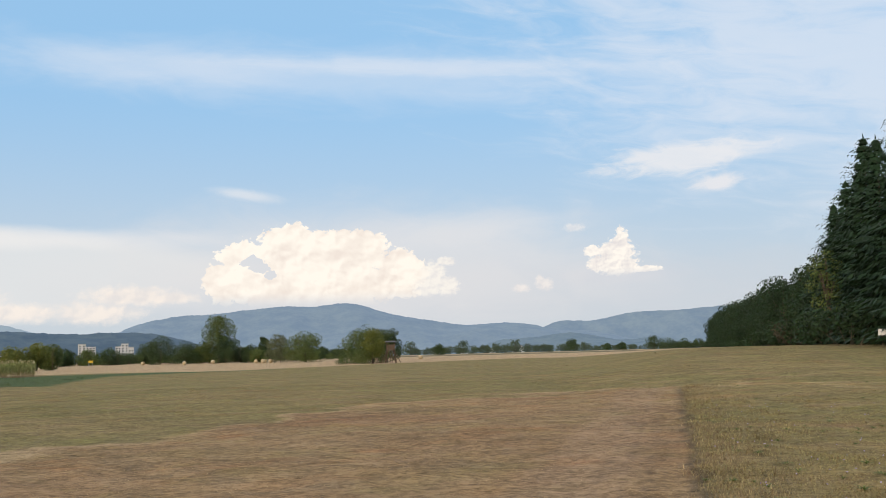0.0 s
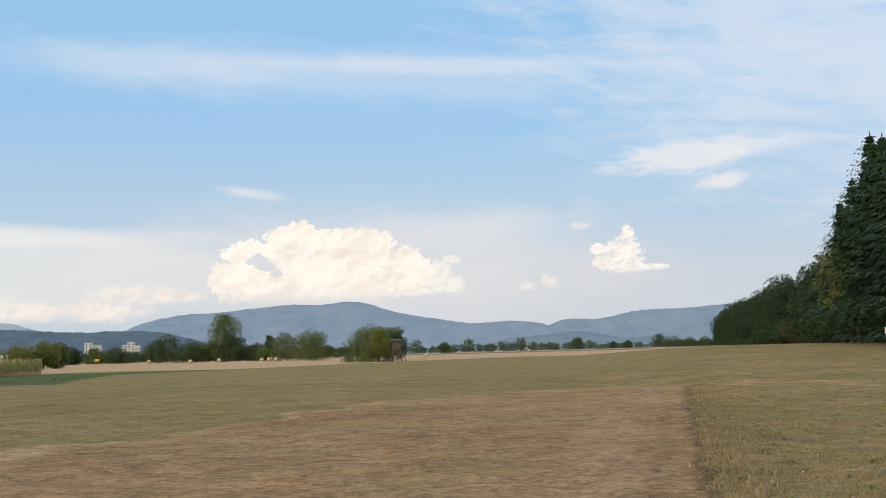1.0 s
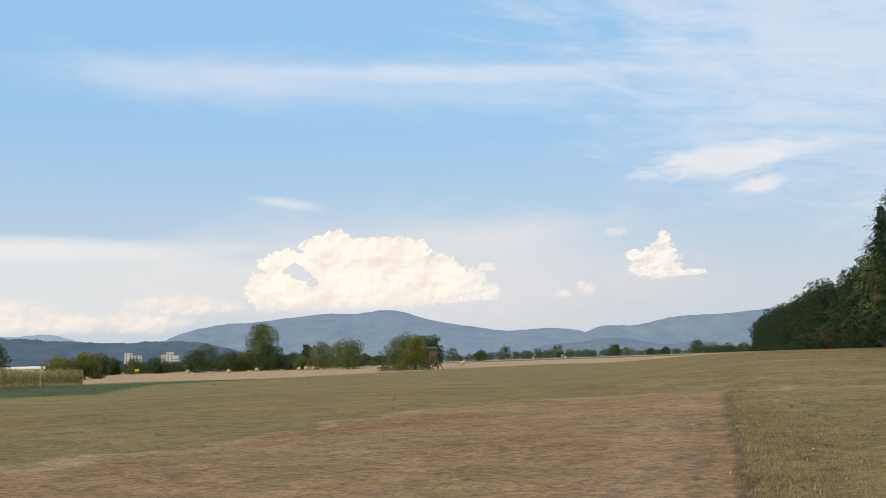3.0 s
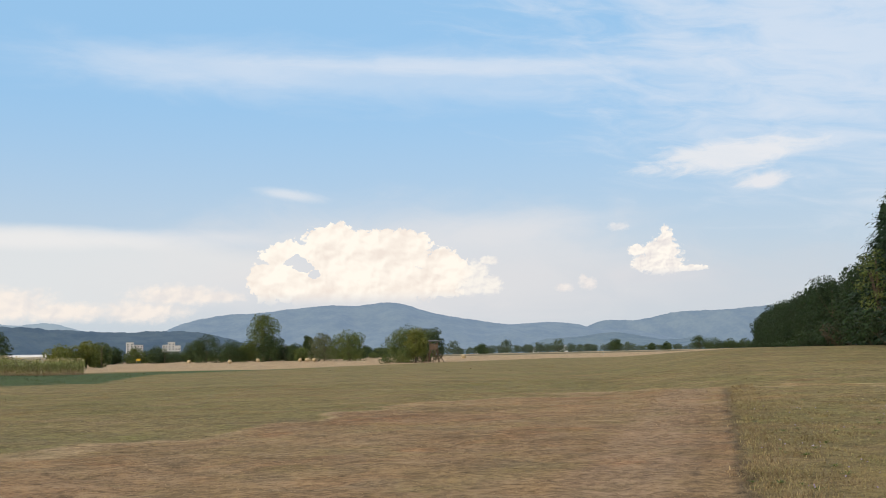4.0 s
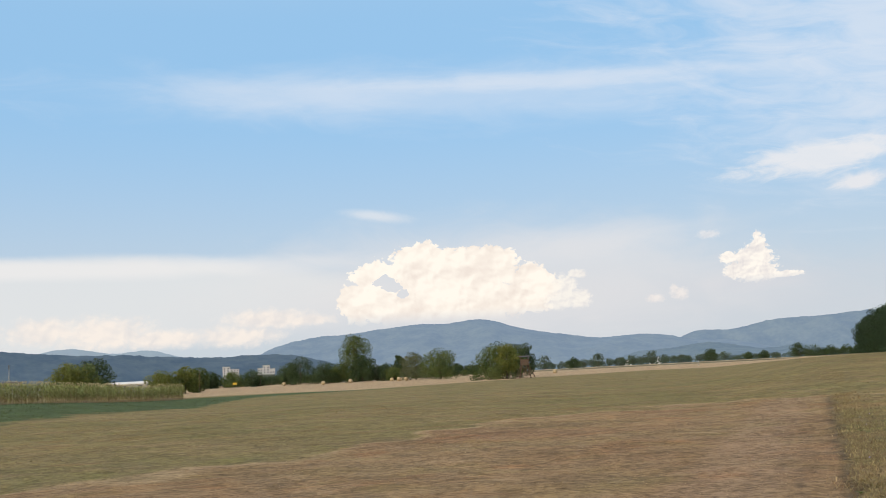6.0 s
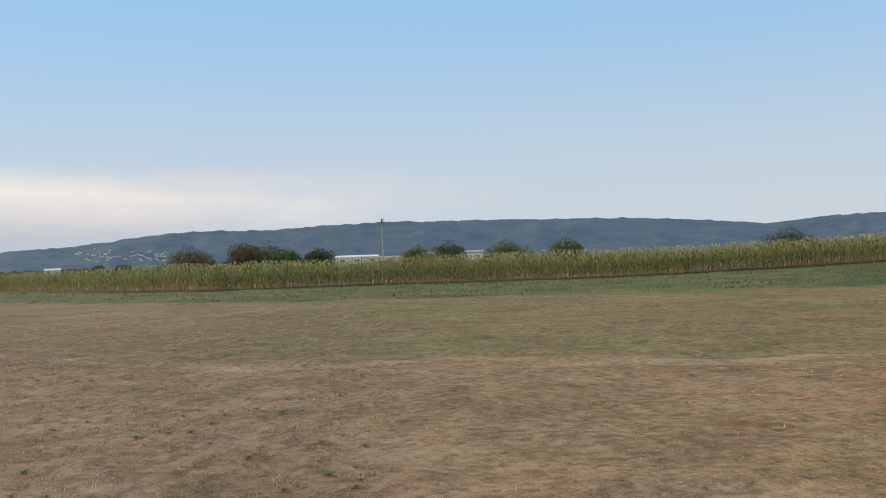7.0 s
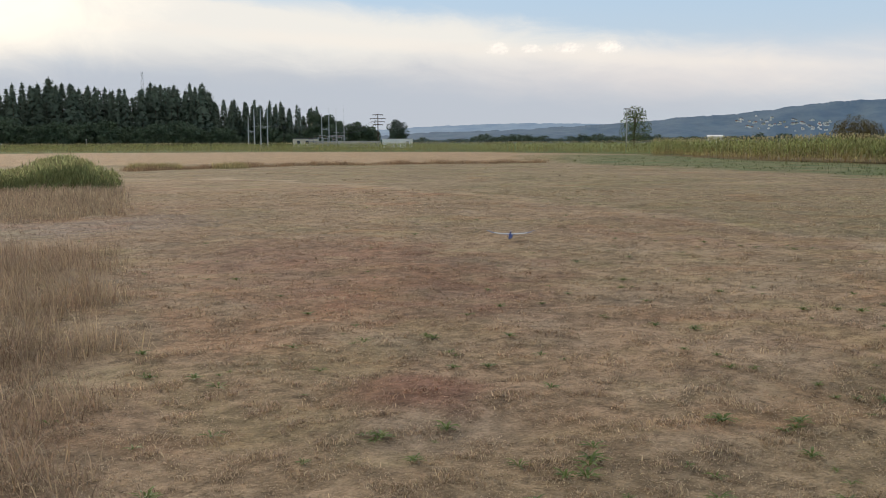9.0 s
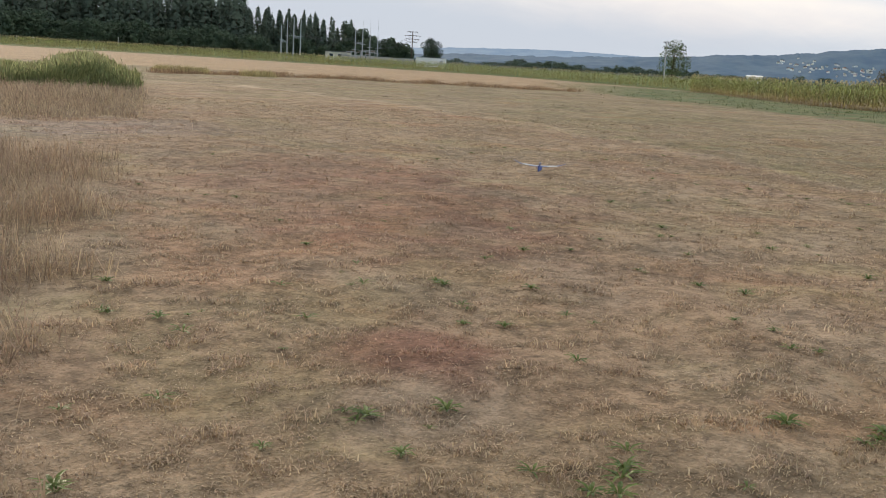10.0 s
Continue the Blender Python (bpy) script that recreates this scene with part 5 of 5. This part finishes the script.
def substation():
    d = 345
    for az, h in ((130.78, 10.6), (130.45, 13.0), (130.10, 13.4), (129.72, 13.0)):
        mast("tall pale steel mast before the wood", az, d, h, 0.26, ((h * 0.55, 0.8),))
    gantry_beam(130.10, 129.72, d, 6.6)
    gantry_beam(130.78, 130.45, d, 5.0)
    for az, h, rod in ((126.68, 11.5, 0), (126.28, 10.8, 3.0), (125.87, 9.2, 5.2), (125.43, 9.0, 5.6)):
        mast("steel substation mast with a thin rod" if rod else "plain grey steel substation mast", az, d + 10, h, 0.24, ((h * 0.35, 1.2), (h * 0.55, 0.9)), rod)
    gantry_beam(126.68, 126.28, d + 10, 6.2)
    gantry_beam(126.28, 125.43, d + 10, 3.6)
    r = random.Random(9)
    for i in range(7):
        x, y = polar(127.3 - 0.27 * i, d + 6 + r.uniform(-3, 3))
        ob = thing("switch_bay", "grey switchgear frame in the substation", "switchgear", (x, y, gz(x, y)), 126 + r.uniform(-5, 5), "switchgear of the substation")
        h = r.uniform(2.6, 4.2)
        for sx in (-0.7, 0.7):
            part("upright", box((0.16, 0.16, h), (sx, 0, h / 2), 0.02, M_STEEL, "upright"), ob)
        part("crossbar", box((1.7, 0.16, 0.16), (0, 0, h - 0.2), 0.02, M_STEEL, "crossbar"), ob)
        part("cabinet", box((1.2, 0.7, 1.6), (0, 0, 0.8 + 0.6), 0.04, M_CONCRETE, "cabinet"), ob)
        for sx in (-0.5, 0.0, 0.5):
            part("insulator", tubes("insulator", [([(sx, 0, h - 0.1 + 0.12 * k), (sx, 0, h - 0.04 + 0.12 * k)], (0.10, 0.05)) for k in range(5)], M_ROOF, 6), ob)
    # control building, wall and white container
    x, y = polar(127.6, d + 14)
    ob = thing("control_building", "low flat pale building in the substation", "building", (x, y, gz(x, y)), 127.6)
    part("wall", box((9.0, 5.0, 2.9), (0, 0, 1.45), 0.03, M_CREAM, "wall"), ob)
    part("roof", box((9.6, 5.6, 0.25), (0, 0, 3.0), 0.03, M_SLATE, "roof"), ob)
    for sx in (-2.5, 0.5, 3.0):
        part("window", box((1.2, 0.08, 1.0), (sx, -2.52, 1.7), 0.02, M_GLASS, "window"), ob)
    x, y = polar(124.55, d - 3)
    ob = thing("boundary_wall", "grey concrete panel wall round the substation", "wall", (x, y, gz(x, y)), 124.5)
    for i in range(9):
        part("panel", box((1.56, 0.16, 2.1), (-6.4 + 1.6 * i, 0, 1.05), 0.02, M_CONCRETE, "panel"), ob)
        part("wall_post", box((0.2, 0.24, 2.25), (-7.2 + 1.6 * i, 0, 1.12), 0.02, M_CONCRETE, "wall_post"), ob)
    x, y = polar(122.4, 318)
    ob = thing("white_container", "long white flat-roofed container beside the crop", "container", (x, y, gz(x, y)), 122.4)
    part("body", box((9.6, 3.0, 2.7), (0, 0, 1.35), 0.04, M_WHITE, "body"), ob)
    part("roof", box((9.8, 3.2, 0.14), (0, 0, 2.77), 0.03, M_CONCRETE, "roof"), ob)
    for i in range(12):
        part("rib", box((0.07, 0.06, 2.5), (-4.4 + 0.8 * i, -1.53, 1.35), 0.01, M_WHITE, "rib"), ob)
    part("door", box((1.0, 0.08, 2.1), (3.2, -1.56, 1.06), 0.02, M_CONCRETE, "door"), ob)


substation()


def power_pole(name, label, az, d, h, arms, dark, turn=0.0):
    x, y = polar(az, d)
    ob = thing(name, label, "power pole", (x, y, gz(x, y)), az + turn)
    part("pole", tubes("pole", [([(0, 0, -0.3), (0, 0, h)], (0.24, 0.14))], dark, 8), ob)
    for z, half in arms:
        part("crossarm", box((half * 2, 0.16, 0.18), (0, 0, z), 0.02, dark, "crossarm"), ob)
        for sx in (-0.9, -0.45, 0.45, 0.9):
            part("insulator", tubes("insulator", [([(sx * half, 0, z - 0.05), (sx * half, 0, z - 0.45)], (0.09, 0.06))], M_SLATE, 6), ob)
    return ob


power_pole("power_pole", "dark wooden power pole with three crossarms", 123.5, 360, 11.6, ((11.4, 1.9), (10.1, 2.9), (8.9, 2.4), (7.9, 1.7)), M_BARK)
power_pole("power_pole", "pale power pole standing before the lone tree", 109.42, 290, 11.2, ((11.0, 0.9), (9.7, 1.1)), M_CONCRETE)


def wires():
    runs = []
    for z in (10.1, 8.9):
        for sx in (-2.3, 2.3):
            a, b = np.array((*polar(123.5, 360), z)), np.array((*polar(126.5, 355), z - 3.0))
            a[0] += sx * 0.5
            runs.append(([a + (b - a) * t - np.array((0, 0, 1.6 * math.sin(math.pi * t))) for t in np.linspace(0, 1, 9)], [0.03] * 9))
    a, b = np.array((*polar(129.72, 345), 8.0)), np.array((*polar(126.68, 355), 8.2))
    for k in range(3):
        runs.append(([a + (b - a) * t + np.array((0, 0, 0.3 * k - 1.2 * math.sin(math.pi * t))) for t in np.linspace(0, 1, 9)], [0.03] * 9))
    ob = thing("power_lines", "thin dark wires between poles and masts", "wires")
    for run in runs:
        part("wire", tubes("wire", [run], M_SLATE, 4), ob)


wires()


def lattice_mast(label, az, d, h, foot, seed):
    """A slim tapering lattice tower."""
    x, y = polar(az, d)
    ob = thing("lattice_mast", label, "radio mast", (x, y, gz(x, y)), az)
    n = 14
    for sx, sy in ((-1, -1), (1, -1), (1, 1), (-1, 1)):
        part("leg", tubes("leg", [([(sx * foot, sy * foot, 0), (sx * foot * 0.18, sy * foot * 0.18, h)], (0.10, 0.06))], M_STEEL, 5), ob)
    runs = []
    for k in range(n):
        r0, r1 = foot * (1 - 0.82 * k / n), foot * (1 - 0.82 * (k + 1) / n)
        z0, z1 = h * k / n, h * (k + 1) / n
        for s in (-1, 1):
            runs += [([(-r0, s * r0, z0), (r1, s * r1, z1)], (0.05, 0.05)), ([(s * r0, -r0, z0), (s * r1, r1, z1)], (0.05, 0.05))]
    part("bracing", tubes("bracing", runs, M_STEEL, 4), ob)
    return ob


lattice_mast("thin lattice radio mast above the dark wood", 136.4, 430, 30.5, 1.5, 1)


def slim_mast(name, label, az, d, h, r, top):
    x, y = polar(az, d)
    ob = thing(name, label, "mast", (x, y, gz(x, y)), az)
    part("pole", tubes("pole", [([(0, 0, -0.2), (0, 0, h)], (r, r * 0.6))], M_CONCRETE, 8), ob)
    for k in range(3):
        a = 2.1 * k
        part("antenna_panel", box((0.35, 0.25, top), (0.45 * math.cos(a) * (r / 0.3), 0.45 * math.sin(a) * (r / 0.3), h - top * 0.4), 0.03, M_SLATE, "antenna_panel"), ob)


slim_mast("radio_mast", "slim pale radio mast behind the maize", 86.6, 420, 19.6, 0.34, 2.6)
slim_mast("radio_mast", "slim radio mast beyond the village", 31.2, 900, 26.0, 0.45, 4.0)


# ---- buildings ----
def house_parts(w, l, h, pitch, wall, roof):
    """Shared meshes of a small gabled house."""
    bm = bmesh.new()
    top = h + w / 2 * pitch
    v = [bm.verts.new(p) for p in ((-l / 2, -w / 2, -1), (l / 2, -w / 2, -1), (l / 2, w / 2, -1), (-l / 2, w / 2, -1), (-l / 2, -w / 2, h), (l / 2, -w / 2, h), (l / 2, w / 2, h), (-l / 2, w / 2, h), (-l / 2, 0, top), (l / 2, 0, top))]
    for f in ((0, 1, 5, 4), (1, 2, 6, 9, 5), (2, 3, 7, 6), (3, 0, 4, 8, 7)):
        bm.faces.new([v[i] for i in f])
    walls = finish(bm, "wall", wall)
    bm = bmesh.new()
    e = 0.45
    for s in (-1, 1):
        q = [bm.verts.new(p) for p in ((-l / 2 - e, s * (w / 2 + e), h - e * pitch + 0.02), (l / 2 + e, s * (w / 2 + e), h - e * pitch + 0.02), (l / 2 + e, 0, top + 0.02), (-l / 2 - e, 0, top + 0.02))]
        f = bm.faces.new(q if s < 0 else q[::-1])
        bmesh.ops.solidify(bm, geom=[f], thickness=0.22)
    roofs = finish(bm, "roof", roof)
    pane = box((1.2, 0.12, 1.3), (0, 0, 0), 0.02, M_GLASS, "window")
    chim = box((0.7, 0.7, 1.6), (l * 0.2, w * 0.12, top + 0.2), 0.03, M_CONCRETE, "chimney")
    return walls, roofs, pane, chim


def house(name, label, parts, w, l, h, at, z, turn, group, size=1.0):
    ob = thing(name, label, "house", (*at, z), turn, group)
    ob.scale = (size, size, size)
    part("wall", parts[0], ob)
    roof = part("roof", parts[1], ob)
    part("chimney", parts[3], roof)
    for zz in ([1.6] if h < 4.5 else [1.6, 4.3]):
        for k in (-0.3, 0.0, 0.3):
            for s in (-1, 1):
                win = part("window", parts[2], ob)
                win.location = (k * l, s * (w / 2 + 0.01), zz)


def village():
    r = random.Random(21)
    sets = [(11, 14, 6.0, house_parts(11, 14, 6.0, 0.75, m, t)) for m, t in ((M_WHITE, M_ROOF), (M_CREAM, M_SLATE), (M_WHITE, M_SLATE))]
    for i in range(64):
        az = (102.9, 100.4, 99.2, 101.6, 100.0, 98.9, 102.2)[i % 7] + r.gauss(0, 0.35)
        e = 0.92 + 0.06 * (az - 100.5) / 2.0 + r.gauss(0, 0.15)
        d = 2260 - 120 + 230 * (e - 0.5)
        w, l, h, p = sets[(0, 2, 2)[i % 3]]
        house("village_house", "white gabled house on the wooded hillside", p, w, l, h, polar(az, d), 1.65 + math.tan(radians(e)) * d, r.uniform(0, 360), "hillside village", r.uniform(0.28, 0.44))
    for i in range(14):
        az, d = r.uniform(31, 45), r.uniform(620, 900)
        w, l, h, p = sets[i % 3]
        x, y = polar(az, d)
        house("village_house", "pale gabled house at the edge of the valley village", p, w, l, h, (x, y), gz(x, y), r.uniform(0, 360), "valley village")
    for az, d in ((-4.15, 900), (-1.0, 1200), (0.6, 1150), (-2.6, 1200)):
        x, y = polar(az, d)
        w, l, h, p = sets[2]
        house("farm_house", "small white farmhouse among the far trees", p, w, l, h, (x, y), gz(x, y), r.uniform(0, 360), "far farmhouses", 0.62)


village()


def flats(az, d, w, h, deep, label, steps):
    """A white block of flats in stepped parts with rows of windows."""
    x, y = polar(az, d)
    ob = thing("apartment_block", label, "apartment block", (x, y, gz(x, y)), az, "apartment blocks")
    pane = box((1.8, 0.2, 1.5), (0, 0, 0), 0.03, M_GLASS, "window")
    x0 = -w / 2
    for share, tall in steps:
        ww, hh = w * share, h * tall
        part("wall", box((ww, deep, hh), (x0 + ww / 2, 0, hh / 2), 0.1, M_FLAT, "wall"), ob)
        part("roof", box((ww + 0.4, deep + 0.4, 0.5), (x0 + ww / 2, 0, hh + 0.2), 0.05, M_CONCRETE, "roof"), ob)
        n, rows = max(2, int(ww / 4.0)), int(hh / 3.0)
        for i in range(n):
            for k in range(rows):
                part("window", pane, ob).location = (x0 + ww * (i + 0.5) / n, -deep / 2 - 0.02, 3.0 * k + 1.7)
        x0 += ww


flats(19.75, 1400, 22, 25, 12, "white block of flats above the far trees", ((0.45, 1.0), (0.55, 0.85)))
flats(17.8, 1250, 21, 22, 12, "white stepped block of flats above the far trees", ((0.3, 0.85), (0.4, 1.0), (0.3, 0.8)))


def sheds():
    """Long low sheds behind the crops."""
    for az, d, w, h, m, roof, label in ((35.5, 620, 60, 6.0, M_RED, M_WHITE, "long red shed with a white roof"), (33.0, 640, 30, 4.0, M_WHITE, M_CONCRETE, "long white greenhouse shed"), (25.0, 420, 22, 3.4, M_CONCRETE, M_WHITE, "low shed with a pale roof"), (28.8, 430, 18, 3.4, M_WHITE, M_CONCRETE, "low shed with a pale roof"),
                                        (88.1, 430, 18, 4.2, M_WHITE, M_WHITE, "white farm shed behind the maize"), (86.9, 440, 26, 3.4, M_WHITE, M_CONCRETE, "long white farm shed behind the maize"), (83.9, 440, 18, 4.6, M_WHITE, M_WHITE, "white farm shed behind the maize"), (82.5, 450, 26, 4.6, M_WHITE, M_CONCRETE, "long white farm shed behind the maize"), (104.6, 520, 7.0, 3.2, M_WHITE, M_WHITE, "small white shed roof behind the maize")):
        x, y = polar(az, d)
        ob = thing("farm_shed", label, "shed", (x, y, gz(x, y)), az)
        part("wall", box((w, 9, h), (0, 0, h / 2), 0.05, m, "wall"), ob)
        part("roof", box((w + 0.8, 9.8, 0.5), (0, 0, h + 0.2), 0.1, roof, "roof", (4, 0, 0)), ob)
        for k in range(max(2, int(w / 5))):
            part("window", box((1.6, 0.1, 1.0), (-w / 2 + w * (k + 0.5) / max(2, int(w / 5)), -4.53, h * 0.6), 0.02, M_GLASS, "window"), ob)
    x, y = polar(-23.6, 84)
    ob = thing("sign_post", "small white sign board on a post before the spruces", "sign", (x, y, gz(x, y)), -24)
    part("post", box((0.08, 0.08, 1.4), (0, 0, 0.7), 0.01, M_WOOD, "post"), ob)
    part("board", box((0.55, 0.04, 0.5), (0, -0.06, 1.1), 0.01, M_WHITE, "board"), ob)
    x, y = polar(-18.4, 157)
    ob = thing("ladder_stand", "small wooden ladder stand at the forest edge", "hunting stand", (x, y, gz(x, y)), -18)
    for sx in (-0.4, 0.4):
        part("leg", tubes("leg", [([(sx, -0.8, -0.1), (sx, 0.2, 3.0)], (0.06, 0.05))], M_WOOD, 5), ob)
        part("back_leg", tubes("back_leg", [([(sx, 0.6, -0.1), (sx, 0.5, 3.0)], (0.06, 0.05))], M_WOOD, 5), ob)
    for k in range(8):
        part("rung", tubes("rung", [([(-0.42, -0.75 + 0.12 * k, 0.3 + 0.36 * k), (0.42, -0.75 + 0.12 * k, 0.3 + 0.36 * k)], (0.03, 0.03))], M_WOOD, 5), ob)
    part("seat", box((1.0, 0.8, 0.08), (0, 0.4, 2.9), 0.01, M_WOOD, "seat"), ob)


sheds()


def marker_posts():
    for az, d, h in ((139.4, 340, 3.0), (144.4, 330, 1.6), (143.6, 330, 1.6)):
        x, y = polar(az, d)
        ob = thing("marker_post", "small pale marker post before the wood", "post", (x, y, gz(x, y)), az, "marker posts")
        part("shaft", box((0.22, 0.22, h), (0, 0, h / 2), 0.03, M_CONCRETE, "shaft"), ob)
        part("cap", box((0.34, 0.34, 0.3), (0, 0, h), 0.04, M_WHITE, "cap"), ob)


marker_posts()


def far_signs():
    for az, d, h, label in ((21.45, 250, 5.4, "slim grey pole beside the hedgerow trees"), (18.15, 345, 4.2, "slim pale pole beyond the stubble"), (-6.5, 300, 1.5, "short white post in the far fields")):
        x, y = polar(az, d)
        ob = thing("field_pole", label, "pole", (x, y, gz(x, y)), az, "poles beyond the field")
        part("shaft", tubes("shaft", [([(0, 0, -0.2), (0, 0, h)], (0.08, 0.06))], M_CONCRETE if h < 2 else M_WOOD, 8), ob)
        part("cap", box((0.18, 0.18, 0.10), (0, 0, h + 0.04), 0.03, M_CONCRETE, "cap"), ob)
    x, y = polar(19.55, 345)
    ob = thing("road_sign", "small yellow sign board beyond the stubble", "sign", (x, y, gz(x, y)), 19.5)
    for sx in (-0.6, 0.6):
        part("post", tubes("post", [([(sx, 0, -0.1), (sx, 0, 1.9)], (0.05, 0.05))], M_STEEL, 6), ob)
    part("board", box((1.4, 0.06, 0.7), (0, -0.07, 1.55), 0.02, M_YELLOW, "board"), ob, "yellow painted board")


far_signs()


# ---- the model aircraft ----
def model_glider():
    x, y = -15.1, -7.45
    ob = thing("model_glider", "small blue model glider with white wing on dry grass", "model aircraft", (x, y, gz(x, y) + 0.05), 113)
    body = tubes("fuselage", [([(0, 0.30, 0.03), (0, 0.24, 0.04), (0, 0.12, 0.05), (0, -0.02, 0.05), (0, -0.2, 0.045), (0, -0.42, 0.05)], (0.006, 0.028, 0.036, 0.034, 0.018, 0.008))], M_BLUE, 10)
    part("fuselage", body, ob)

    def panel(span, root, tip, lift, name, material, x0, z0):
        bm = bmesh.new()
        prof = ((0.5, 0.0), (0.3, 0.05), (-0.1, 0.06), (-0.5, 0.0), (-0.1, -0.012), (0.3, -0.02))
        rings = []
        for t in np.linspace(0, 1, 5):
            c = root + (tip - root) * t
            rings.append([bm.verts.new((x0 + span * t, c * p + 0.02, z0 + lift * t ** 1.5 + c * q)) for p, q in prof])
        for a, b in zip(rings, rings[1:]):
            for k in range(len(prof)):
                bm.faces.new((a[k], a[(k + 1) % 6], b[(k + 1) % 6], b[k]))
        bm.faces.new(rings[0])
        bm.faces.new(rings[-1][::-1])
        bmesh.ops.recalc_face_normals(bm, faces=bm.faces)
        return finish(bm, name, material)

    for s in (-1, 1):
        part("wing", panel(s * 0.27, 0.15, 0.14, 0.02, "wing", M_FOAM, 0.0, 0.088), ob, "white foam wing half")
        part("wing_tip", panel(s * 0.13, 0.14, 0.09, 0.05, "wing_tip", M_NAVY, s * 0.272, 0.108), ob, "dark blue wing tip")
        part("tailplane", panel(s * 0.14, 0.09, 0.06, 0.005, "tailplane", M_BLUE, 0.0, 0.12), ob).location = (0, -0.40, 0)
    part("tail_fin", box((0.012, 0.10, 0.09), (0, -0.40, 0.09), 0.004, M_BLUE, "tail_fin"), ob)
    part("canopy", tubes("canopy", [([(0, 0.22, 0.06), (0, 0.14, 0.078), (0, 0.05, 0.08)], (0.008, 0.022, 0.012))], M_NAVY, 8), ob)
    part("motor_pod", tubes("motor_pod", [([(0, 0.05, 0.13), (0, -0.06, 0.13)], (0.02, 0.016))], M_NAVY, 8), ob)
    part("pylon", box((0.014, 0.05, 0.05), (0, 0.0, 0.105), 0.003, M_BLUE, "pylon"), ob)


model_glider()
